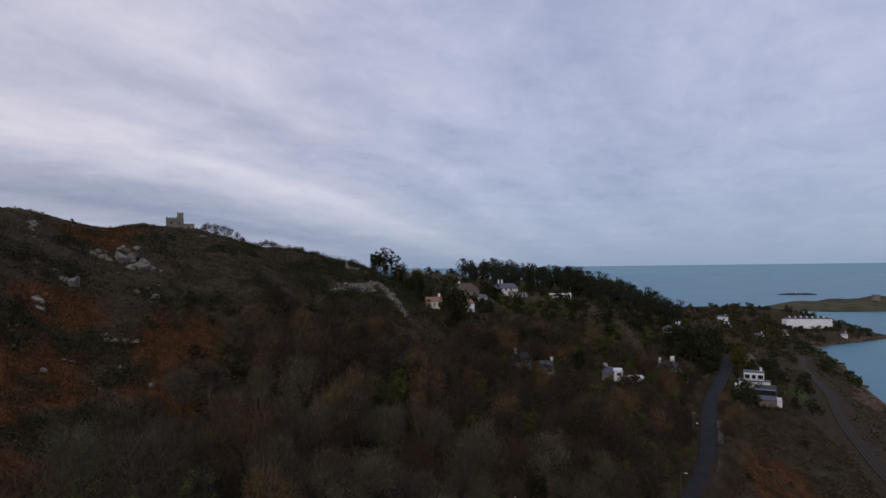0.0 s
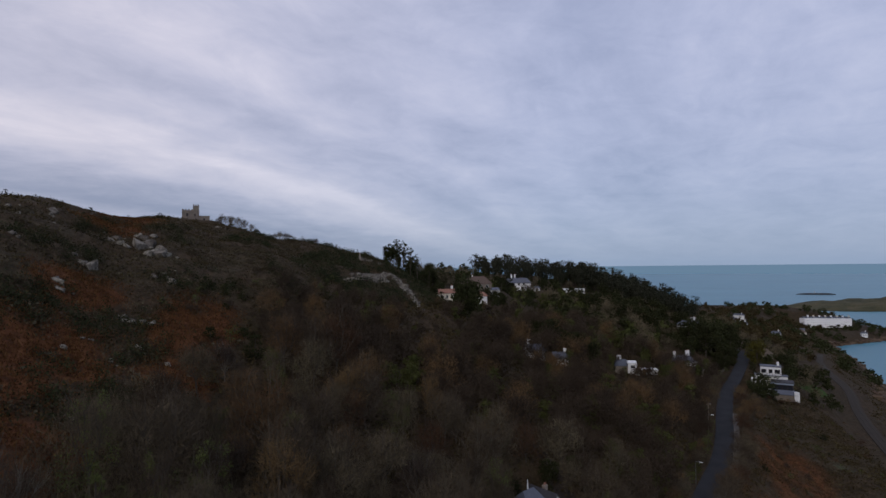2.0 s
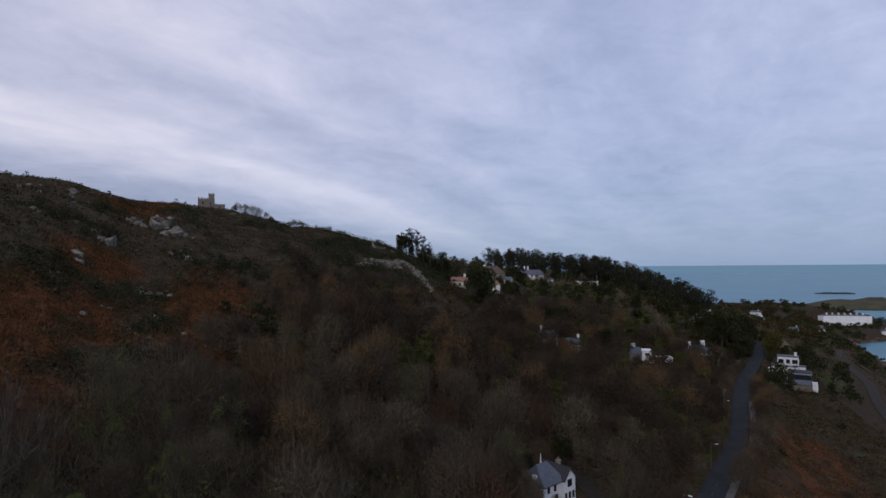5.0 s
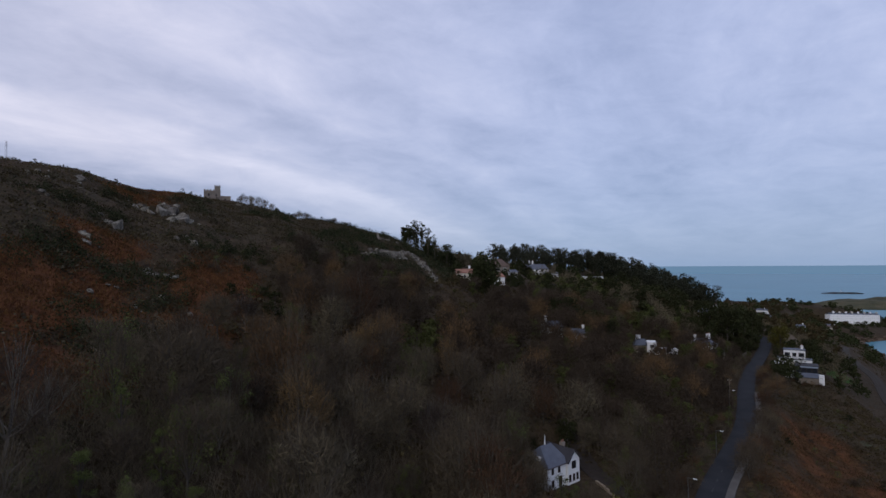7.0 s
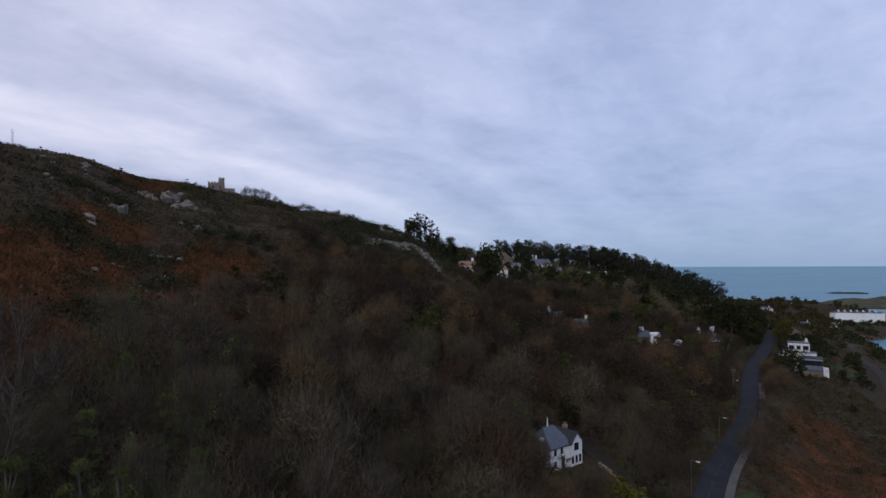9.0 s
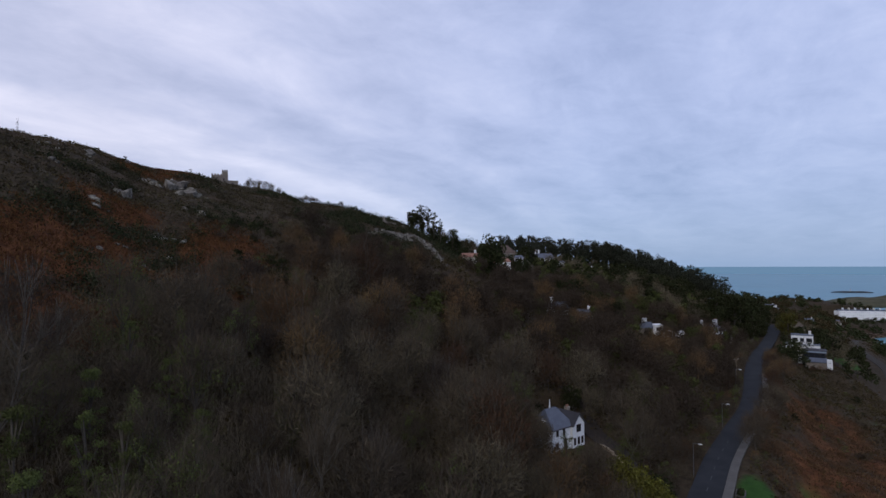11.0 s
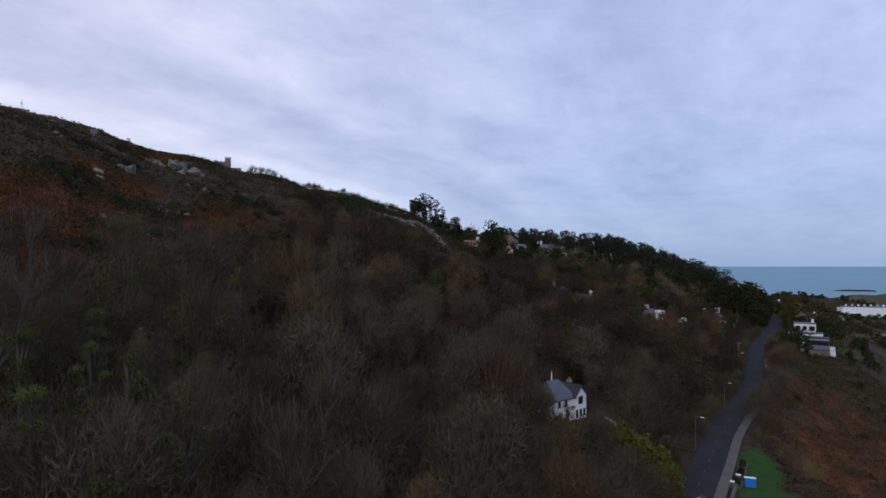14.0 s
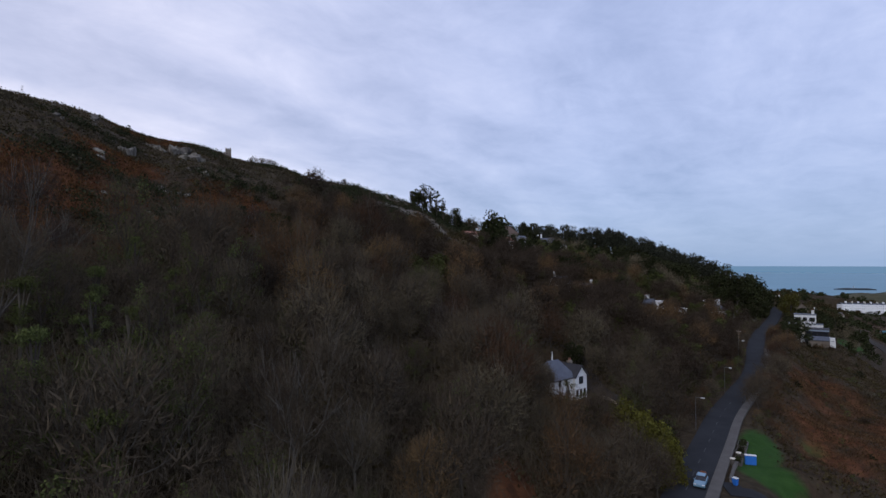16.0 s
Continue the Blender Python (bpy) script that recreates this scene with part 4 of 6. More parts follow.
stems = scatter(1900, -50, 18, 16, 85, lambda x, y: x > np.interp(y, WOOD_EDGE_Y, WOOD_EDGE_X) - 2 and clear_of(x, y))
tufts("thicket", "brown upright saplings and stems under the trees", stems, M["twig"], 30, 2.3, 1.2, 2.4, 27, True, 0.028)


def boulder_mesh(seed, flat=0.6):
    """An angular block of jointed granite: the hull of points thrown on a rough box."""
    rng = np.random.default_rng(seed)
    bm = bmesh.new()
    for _ in range(18):
        p = rng.uniform(-1, 1, 3)
        p /= np.abs(p).max() ** 0.75 * np.linalg.norm(p) ** 0.25
        bm.verts.new(p * np.array([1, 1, flat]) * rng.uniform(0.82, 1.0))
    hull = bmesh.ops.convex_hull(bm, input=bm.verts)
    bmesh.ops.delete(bm, geom=[g for g in hull["geom_interior"] if isinstance(g, bmesh.types.BMVert)], context="VERTS")
    me = bpy.data.meshes.new("boulder")
    bm.to_mesh(me)
    bm.free()
    me.materials.append(M["rock"])
    return me


BOULDERS = [boulder_mesh(k, 0.6 + 0.1 * (k % 4)) for k in range(7)]


def boulder(x, y, s, label, group, stretch=1.0, turn=0.0, sink=0.4):
    ob = new("boulder", BOULDERS[RNG.integers(len(BOULDERS))])
    ob.matrix_basis = Matrix.Translation((x, y, float(ground_z(x, y)) - sink * s * 0.5)) @ Matrix.Rotation(radians(turn) + RNG.uniform(-0.4, 0.4), 4, "Z") @ Matrix.Rotation(RNG.uniform(-0.5, 0.5), 4, "X") @ Matrix.Rotation(RNG.uniform(-0.5, 0.5), 4, "Y") @ Matrix.Diagonal((s * stretch, s * 0.8, s * RNG.uniform(0.9, 1.5), 1))
    return tagged(ob, label, "boulder", group)


# outcrops: x, y, boulders, spread, size, stretch along the dip of the rock
for cx, cy, n, sp, s, long in [(-80.5, 140.5, 5, 1.3, 2.6, 1.5), (-76.5, 139, 5, 1.4, 2.3, 1.2), (-84, 137, 4, 1.4, 1.5, 1.5), (-85, 150, 5, 1.8, 1.5, 1.4), (-88, 144, 4, 2.0, 1.1, 1.4), (-73, 140, 4, 1.6, 1.3, 1.2),
                               (-76.6, 114.3, 3, 0.7, 1.7, 1.2), (-72.8, 100, 3, 0.7, 1.0, 1.7), (-70.3, 99.2, 3, 0.7, 0.8, 2.0), (-80.5, 113.6, 3, 0.8, 0.7, 1.2), (-59.9, 100.4, 4, 0.7, 0.8, 1.5), (-57.5, 102.2, 4, 0.6, 0.95, 1.3), (-61.6, 101.5, 3, 0.8, 0.7, 1.3),
                               (-65, 121.6, 4, 1.3, 1.1, 1.8), (-101.8, 136.4, 3, 1.0, 1.2, 1.6), (-86.6, 203.8, 4, 1.2, 1.0, 1.3), (-86, 109, 4, 1.6, 0.8, 1.3), (-60.7, 84.3, 2, 0.4, 0.65, 1.0), (-60.7, 89.3, 3, 0.7, 0.5, 1.3), (-54.6, 94.4, 2, 0.4, 0.65, 1.2),
                               (-55.9, 88.4, 2, 0.5, 0.5, 1.1), (-49.3, 94.3, 2, 0.4, 0.6, 1.0), (-45.4, 94.5, 2, 0.3, 0.5, 1.0), (-50.9, 71.4, 3, 0.4, 0.75, 0.9), (-103, 129, 5, 3.5, 0.8, 1.5), (-66, 127, 4, 2.5, 0.6, 1.4), (-95, 122, 5, 4.0, 0.7, 1.4), (-52, 62, 3, 2.0, 0.4, 1.0), (-93, 165, 5, 5.0, 0.8, 1.3)]:
    for k in range(n):
        boulder(cx + RNG.normal(0, sp), cy + RNG.normal(0, sp), s * (1.0 if k == 0 else RNG.uniform(0.3, 0.85)), "weathered grey granite block on the heath", "granite outcrops", long * RNG.uniform(0.8, 1.2), -35 + RNG.uniform(-25, 25), 0.3)
for x, y, _ in LIP:
    for _k in range(3):
        boulder(x + RNG.normal(0, 0.7), y + RNG.normal(0, 0.7), RNG.uniform(0.35, 1.05), "pale broken granite along the old quarry edge", "quarry edge stones", RNG.uniform(1, 1.9), RNG.uniform(0, 180))
for k in range(46):
    u = RNG.uniform()
    x, y = -33 + 9.5 * u + RNG.normal(0, 0.8), 184 + 20 * u + RNG.normal(0, 2.2)
    boulder(x, y, RNG.uniform(0.4, 1.2), "pale granite rubble on the old quarry face", "quarry edge stones", RNG.uniform(1, 1.7), RNG.uniform(-60, 0), 0.5)
for _ in range(18):
    u = RNG.uniform()
    boulder(-38 + 8 * u + RNG.normal(0, 1), 226 - 5 * u + RNG.normal(0, 1.5), RNG.uniform(0.4, 1.1), "pale granite boulder on the spur", "quarry edge stones", RNG.uniform(1, 1.8))


def shore_rocks():
    """Sea-worn rocks along the water, too many to count, joined into one mesh."""
    rng = np.random.default_rng(31)
    spots = []
    for _ in range(24):
        y = rng.uniform(440, 720)
        spots.append((np.interp(y, LAND[:, 0], LAND[:, 11]) + rng.uniform(-6, 3), y, rng.uniform(1.0, 3.0)))
    for _ in range(90):
        x = rng.uniform(266, 312)
        spots.append((x, np.interp(x, [268, 318], [335, 405]) + rng.normal(0, 7), rng.uniform(0.9, 2.6)))
    for _ in range(60):
        x = rng.uniform(450, 612)
        spots.append((x, np.interp(x, [452, 612], [652, 720]) + rng.uniform(-2, 4), rng.uniform(1.2, 3.5)))
    V, F, n = [], [], 0
    for x, y, s in spots:
        me = BOULDERS[rng.integers(len(BOULDERS))]
        co = np.array([v.co[:] for v in me.vertices])
        w = rng.uniform(0, 6.28)
        co = co * np.array([s * rng.uniform(1, 1.8), s * 0.9, s * rng.uniform(0.8, 1.3)])
        V.append(np.stack([co[:, 0] * math.cos(w) - co[:, 1] * math.sin(w) + x, co[:, 0] * math.sin(w) + co[:, 1] * math.cos(w) + y, co[:, 2] + max(-0.5, float(ground_z(x, y))) - 0.2 * s], -1))
        F += [tuple(k + n for k in p.vertices) for p in me.polygons]
        n += len(co)
    tagged(new("shore_rocks", mesh_from("shore_rocks", np.vstack(V), F, M["sea_rock"])), "brown sea-worn rocks along the water's edge", "rocks", kind="stuff")


shore_rocks()


# single trees that stand out
for x, y, k, s, tall in [(-27, 241, "evergreen", 0.85, 1.15), (-25, 242, "evergreen", 0.8, 1.2), (-26, 241, "pine", 0.75, 1.0), (-23.5, 240, "gum", 1.15, 1.0), (-20, 238, "gum", 1.2, 1.02), (-17, 236, "gum", 1.1, 1.0), (-14, 236, "gum", 1.0, 1.0), (-8.8, 234, "gum", 0.95, 1.0), (-22, 239, "gum", 1.05, 1.0), (-22, 238, "evergreen", 0.62, 1.0), (-18.5, 236, "evergreen", 0.58, 0.9), (-28, 243, "evergreen", 0.6, 1.0),
                         (-6, 232, "evergreen", 0.7, 1.0), (-12, 238, "evergreen", 0.75, 0.8), (7.0, 206, "evergreen", 1.6, 1.1), (9.5, 207, "evergreen", 1.25, 1.15), (5.2, 205, "evergreen", 1.2, 1.05), (-4.5, 237, "evergreen", 0.85, 0.9), (-7.5, 239, "evergreen", 0.9, 0.9), (37, 318, "evergreen", 0.55, 0.9), (31, 316, "evergreen", 0.8, 0.9), (6.5, 203, "cypress", 0.85, 0.95), (-3.5, 224, "evergreen", 0.42, 1.0), (2, 223.5, "evergreen", 0.4, 1.0), (-6.5, 226, "evergreen", 0.6, 1.0), (5.5, 246, "evergreen", 0.7, 0.9), (19, 238, "evergreen", 0.5, 1.0), (22, 244, "evergreen", 0.65, 1.0), (25, 262, "evergreen", 0.8, 1.0), (3.5, 262, "evergreen", 0.8, 1.0), (28, 318, "evergreen", 0.9, 1.0), (56, 322, "evergreen", 0.8, 1.0), (60, 312, "evergreen", 0.6, 1.0), (35, 306, "evergreen", 0.6, 0.9), (50, 306, "ivy", 0.5, 0.9), (20, 249, "evergreen", 0.6, 0.9), (8, 256, "evergreen", 0.55, 0.9), (-9, 243, "evergreen", 1.0, 0.9), (-3, 246, "evergreen", 0.9, 0.8), (30, 285, "evergreen", 1.0, 1.0), (26, 279, "evergreen", 0.9, 0.9),
                         (19.5, 73, "twig", 0.75, 1.0), (22.3, 70.5, "twig_red", 0.7, 1.0), (17, 77, "twig", 0.75, 1.0), (19, 82, "twig_red", 0.6, 1.0), (24, 73.5, "twig", 0.55, 1.0), (23.2, 89, "ivy", 0.5, 0.8), (31, 94, "ivy", 0.55, 0.8), (33.5, 99, "twig", 0.5, 1.0), (35.5, 104, "ivy", 0.5, 0.8), (17.5, 91, "ivy", 0.45, 0.9),
                         (77, 147.5, "twig", 0.75, 1.0), (80, 153, "twig_red", 0.8, 1.0), (84, 159, "twig", 0.6, 1.0), (99.5, 181, "twig_red", 0.85, 0.8), (104, 188, "twig_red", 0.85, 0.8), (109, 195, "twig", 0.8, 0.8), (112, 203, "ivy", 0.6, 0.8), (104, 176, "ivy", 0.45, 0.7), (116, 210, "twig", 0.6, 0.9), (60, 116, "ivy", 0.3, 0.8), (90, 138, "ivy", 0.35, 0.6), (118, 178, "ivy", 0.5, 0.6), (128, 190, "evergreen", 0.45, 0.6), (110, 160, "twig", 0.45, 0.7),
                         (12, 108, "evergreen", 0.6, 1.0), (20, 112, "evergreen", 0.65, 1.0), (26, 116, "evergreen", 0.6, 1.0), (10, 92, "twig", 0.7, 1.0), (15, 90, "ivy", 0.55, 1.0),
                         (52, 199, "evergreen", 1.0, 1.0), (47, 202, "evergreen", 1.2, 1.0), (42, 203, "evergreen", 1.25, 1.0), (37.5, 204, "evergreen", 1.3, 1.0), (33, 203, "evergreen", 1.2, 1.0),
                         (147, 270, "evergreen", 0.9, 1.0), (145, 259, "olive", 2.3, 1.15), (147.5, 262, "olive", 1.8, 1.1), (124.5, 217, "evergreen", 1.45, 0.75), (119, 212, "evergreen", 1.2, 0.7), 
                         (143, 300, "evergreen", 1.3, 1.0), (150, 302, "evergreen", 1.5, 1.0), (157, 305, "evergreen", 1.3, 1.0), (164, 318, "cypress", 1.2, 0.9), (121, 259, "evergreen", 1.45, 1.15), (127, 266, "evergreen", 1.6, 1.2), (133, 274, "evergreen", 1.65, 1.2), (139, 282, "evergreen", 1.6, 1.15), (117, 268, "evergreen", 1.4, 1.1), (125, 277, "evergreen", 1.5, 1.2), (145, 290, "evergreen", 1.5, 1.1), (133, 288, "evergreen", 1.5, 1.1), (124, 254, "evergreen", 0.8, 1.0), (131, 262.5, "evergreen", 1.0, 1.0), (113, 257, "evergreen", 1.1, 1.0), (115, 208, "evergreen", 1.1, 0.7), (152, 246, "evergreen", 1.3, 0.9), (159, 250, "evergreen", 1.35, 0.9), (166, 274, "evergreen", 1.0, 0.9), (172, 282, "evergreen", 1.1, 0.9), (178, 290, "evergreen", 1.1, 0.9), (184, 298, "evergreen", 1.0, 0.8), (191, 307, "evergreen", 0.9, 0.8), (199, 318, "evergreen", 0.8, 0.8), (168, 290, "evergreen", 0.9, 0.9), (171, 252, "evergreen", 0.35, 0.7)]:
    if nearest(ROAD_LINE, x, y)[0] > 4.6:
        plant(k, x, y, s, 0.1, tall)
# yellow-green growth between the cottage and the road, its top falling towards the road
for x, y, top in ((22.0, 86.5, 58.2), (24.0, 85.8, 57.5), (25.8, 85.2, 56.2), (27.2, 84.7, 54.9), (28.4, 83.8, 53.4), (28.6, 82.0, 52.0), (26.0, 82.0, 54.6), (24.2, 82.5, 55.6), (27.4, 79.5, 52.2), (25.4, 79.0, 52.8)):
    plant("olive", x, y, (top - float(ground_z(x, y))) / 5.2, 0.1)
for x, y, top in ((18.3, 86.0, 57.2), (20.4, 87.2, 57.4), (16.4, 84.6, 56.8), (21.6, 83.8, 55.4), (18.8, 82.4, 55.0)):
    plant("ivy", x, y, min(0.55, (top - float(ground_z(x, y))) / 8.0), 0.1)
# ivy-grown trunks at the near edge of the wood
for x, y, s in ((-19.9, 28, 1.0), (-27, 31.5, 0.95), (-23.3, 29.3, 0.8), (-26.6, 40, 0.85), (-28.5, 38.5, 0.9), (-33, 45, 0.8), (-21.5, 36, 0.75), (-30, 52, 0.8), (-24.5, 48, 0.7), (-15, 27, 0.7), (-31, 35, 0.9), (-36, 55, 0.8)):
    plant("column", x, y, s, 0.1)
plant("evergreen", 30.2, 91.2, 0.62, 0.1, 1.1)
for x, y, s in ((21.5, 81.5, 0.85), (19.5, 86.5, 0.7), (21.0, 77, 0.85), (24.0, 74.5, 0.7), (18, 83, 0.8), (24.0, 78.5, 0.72)):
    plant("twig", x, y, s, 0.1)
for x, y, s in ((13.5, 93.5, 0.34), (15.5, 94.2, 0.3), (18.0, 95.2, 0.3), (20.5, 97.2, 0.28), (12, 95.5, 0.4)):
    plant("ivy" if s < 0.31 else "twig", x, y, s, 0.1)
plant("ivy", 31.0, 94.5, 0.55, 0.1, 0.8)
plant("evergreen", 30.4, 96.5, 0.36, 0.1, 0.9)
for x, y, s in ((-73, 226, 0.32), (-71, 225, 0.4), (-68.5, 226, 0.36), (-66.5, 225, 0.3), (-54.5, 222, 0.34)):
    plant("fine", x, y, s * 1.2, 1.5 * s, 0.9)



# ---------------------------------------------------------------- buildings
def window_part(parent, x, y, z, w, h, axis, mat=None, frame_mat=None):
    """A window set in a wall whose outer face is at y (axis 'y', facing -y) or at x (axis 'x', facing -x or +x by sign)."""
    fm, gm = frame_mat or M["frame"], mat or M["glass"]
    t = 0.07
    fr, gl = bmesh.new(), bmesh.new()

    def put(bm, a0, z0, a1, z1, o0, o1):
        if axis == "y":
            box(bm, a0, y - o1, z0, a1, y - o0, z1)
        elif axis == "-x":
            box(bm, x - o1, a0, z0, x - o0, a1, z1)
        else:
            box(bm, x + o0, a0, z0, x + o1, a1, z1)

    c = x if axis == "y" else y
    put(fr, c - w / 2, z, c + w / 2, z + t, -0.02, 0.07)
    put(fr, c - w / 2, z + h - t, c + w / 2, z + h, -0.02, 0.05)
    put(fr, c - w / 2, z + t, c - w / 2 + t, z + h - t, -0.02, 0.05)
    put(fr, c + w / 2 - t, z + t, c + w / 2, z + h - t, -0.02, 0.05)
    put(fr, c - t / 3, z + t, c + t / 3, z + h - t, -0.02, 0.04)
    put(gl, c - w / 2 + t, z + t, c + w / 2 - t, z + h - t, -0.02, 0.02)
    win = part("window", fr, fm, parent)
    part("pane", gl, gm, win)
    return win


def roof_shell(w, d, rise, z, over=0.35, hip=0.0, thick=0.14):
    """A ridge roof along x over a plan of w by d with its middle at the origin; hip: how far each ridge end is drawn in."""
    bm = bmesh.new()
    a, b = w / 2 + over, d / 2 + over
    drop = over * rise / (d / 2)
    r = max(0.05, w / 2 + over - hip)
    up = [(-a, -b, z - drop), (a, -b, z - drop), (a, b, z - drop), (-a, b, z - drop), (-r, 0, z + rise), (r, 0, z + rise)]
    lo = [(p[0], p[1], p[2] - thick) for p in up]
    u, l = [bm.verts.new(p) for p in up], [bm.verts.new(p) for p in lo]
    quads = [(0, 1, 5, 4), (2, 3, 4, 5)]
    tris = [(1, 2, 5), (3, 0, 4)] if hip else []
    for q in quads + tris:
        bm.faces.new([u[i] for i in q])
        bm.faces.new([l[i] for i in reversed(q)])
    rim = [(0, 1), (1, 2), (2, 3), (3, 0)] if hip else [(0, 1), (1, 5), (5, 2), (2, 3), (3, 4), (4, 0)]
    for i, j in rim:
        bm.faces.new((u[j], u[i], l[i], l[j]))
    bmesh.ops.recalc_face_normals(bm, faces=bm.faces)
    return bm


def gable_walls(w, d, h, rise):
    """Walls with gables at both ends of a ridge along x, reaching into the ground."""
    bm = prism([(-d / 2, -1.5), (d / 2, -1.5), (d / 2, h), (0, h + rise - 0.12), (-d / 2, h)], -w / 2, w / 2)
    bmesh.ops.rotate(bm, verts=bm.verts, cent=(0, 0, 0), matrix=Matrix.Rotation(radians(90), 3, "Z"))
    return bm


def chimney(parent, x, y, z0, z1, w=0.9, d=0.6, mat=None, pots=2):
    bm = boxed(x - w / 2, y - d / 2, z0, x + w / 2, y + d / 2, z1)
    box(bm, x - w / 2 - 0.07, y - d / 2 - 0.07, z1 - 0.25, x + w / 2 + 0.07, y + d / 2 + 0.07, z1 - 0.1)
    ch = part("chimney", bm, mat or M["render"], parent)
    for k in range(pots):
        pb = bmesh.new()
        bmesh.ops.create_cone(pb, cap_ends=True, segments=8, radius1=0.13, radius2=0.1, depth=0.45, matrix=Matrix.Translation((x + (k - (pots - 1) / 2) * w * 0.5, y, z1 + 0.2)))
        part("chimney_pot", pb, M["tile_red"], ch)
    return ch


def villa(label, x, y, z, turn, w, d, h, rise, wall="render", roof="slate", hip=0.0, chimneys=(), windows=(), group="villas on the hillside", side=()):
    """A house with walls, a ridge roof, chimneys and windows on its front (-y) and left and right ends."""
    t = thing("house", label, "house", pose(x, y, z, 0, 0, turn), group)
    if hip:
        part("wall", boxed(-w / 2, -d / 2, -1.5, w / 2, d / 2, h), M[wall], t)
    else:
        part("wall", gable_walls(w, d, h, rise), M[wall], t)
    part("roof", roof_shell(w, d, rise, h + 0.02, 0.35, hip), M[roof], t)
    for cx, cy, top, *m in chimneys:
        chimney(t, cx, cy, h, top, mat=M[m[0]] if m else None)
    for wx, wz, ww, wh in windows:
        window_part(t, wx, -d / 2, wz, ww, wh, "y")
    for s, wy, wz, ww, wh in side:
        window_part(t, s * w / 2, wy, wz, ww, wh, "-x" if s < 0 else "x")
    return t


def flat_block(t, name, x0, y0, z0, x1, y1, z1, wall, cap="render", edge=0.2):
    """A flat-roofed block with a projecting roof slab."""
    part(name, boxed(x0, y0, z0, x1, y1, z1), M[wall], t)
    part("roof_slab", boxed(x0 - edge, y0 - edge, z1 + 0.003, x1 + edge, y1 + edge, z1 + 0.25, 0.03), M[cap], t)


# the white cottage among the trees, its front set back beside a gabled wing
def cottage():
    t = thing("cottage", "white rendered cottage with a slate roof and a gabled wing", "house", pose(14.2, 97.0, 53.4, 0, 0, 42), "")
    # main block along x, wing at its right end
    body = bmesh.new()
    box(body, 0.0, 0.5, -2.0, 5.2, 6.4, 4.3)
    part("wall", body, M["render"], t)
    wing = prism([(5.0, -2.0), (8.4, -2.0), (8.4, 4.3), (6.7, 6.1), (5.0, 4.3)], 0.0, 6.0)
    part("gable_wall", wing, M["render"], t)
    rf = roof_shell(5.6, 5.9, 2.7, 4.32, 0.3, 1.6)
    bmesh.ops.translate(rf, verts=rf.verts, vec=(2.9, 3.45, 0))
    part("roof", rf, M["slate"], t)
    rw = roof_shell(6.3, 3.4, 1.85, 4.32, 0.22)
    bmesh.ops.rotate(rw, verts=rw.verts, cent=(0, 0, 0), matrix=Matrix.Rotation(radians(90), 3, "Z"))
    bmesh.ops.translate(rw, verts=rw.verts, vec=(6.7, 3.0, 0))
    # same slate as the main roof, its shaded side put into the colour
    part("wing_roof", rw, M["dark_and_shaded_slate"], t, "slate roof of the gabled wing, shade painted in")
    chimney(t, 8.0, 3.6, 4.4, 6.4, mat=M["stone"])
    fin = bmesh.new()
    bmesh.ops.create_cone(fin, cap_ends=True, segments=8, radius1=0.16, radius2=0.05, depth=1.7, matrix=Matrix.Translation((3.4, 4.0, 7.6)))
    part("finial", fin, M["render"], t, "slim white finial on the ridge")
    window_part(t, 6.7, 0.0, 2.75, 1.25, 1.35, "y", frame_mat=M["dark_frame"])
    for wx in (5.6, 6.7, 7.75):
        window_part(t, wx, 0.0, 0.5, 0.6, 1.3, "y", frame_mat=M["dark_frame"])
    for wx in (1.3, 3.1):
        window_part(t, wx, 0.5, 2.7, 0.65, 1.3, "y", frame_mat=M["dark_frame"])
    part("door", boxed(3.0, 0.43, 0.0, 3.9, 0.52, 2.05), M["dark_frame"], t)
    window_part(t, 1.3, 0.5, 0.5, 0.7, 1.2, "y", frame_mat=M["dark_frame"])
    part("dormer", boxed(0.2, 2.4, 4.6, 1.0, 3.4, 5.5), M["render"], t)
    gut = boxed(-0.35, 0.1, 4.0, 5.0, 0.2, 4.1)
    part("gutter", gut, M["dark_frame"], t)
    return t


cottage()
villa("cream-walled house with a red tiled roof behind trees", -1.5, 230, 87, 10, 7.2, 5.5, 3.4, 1.5, "cream", "tile_red", 0, [(2.6, 0.5, 6.2)], [(-2.2, 1.2, 0.9, 1.3), (0, 1.2, 0.9, 1.3), (2.2, 1.2, 0.9, 1.3)])
villa("white house with a red tiled roof", 12.5, 241, 84.2, 5, 7.6, 5, 4.2, 1.5, "render", "tile_red", 1.5, [], [(-2, 0.5, 1.1, 1.4), (0, 0.5, 1.1, 1.4), (2, 0.5, 1.1, 1.4), (-1.6, 2.7, 0.9, 1.1), (1.6, 2.7, 0.9, 1.1)])
villa("large villa with a hipped brown tiled roof", 13.5, 267, 89.6, 4, 13.5, 8, 3.4, 3.3, "stone", "tile", 3.5, [(-2.5, 0, 7.4), (3.5, 1.5, 6.4, "stone")], [(-4.5, 1, 1.4, 1.5), (-1.5, 1, 1.4, 1.5), (1.5, 1, 1.4, 1.5), (4.5, 1, 1.4, 1.5)])
villa("small pale outbuilding beside the brown-roofed villa", 21.5, 256, 87.5, 0, 4, 4, 2.8, 0.9, "render", "slate", 0.8, [], [(0, 1, 1.2, 1.2)])
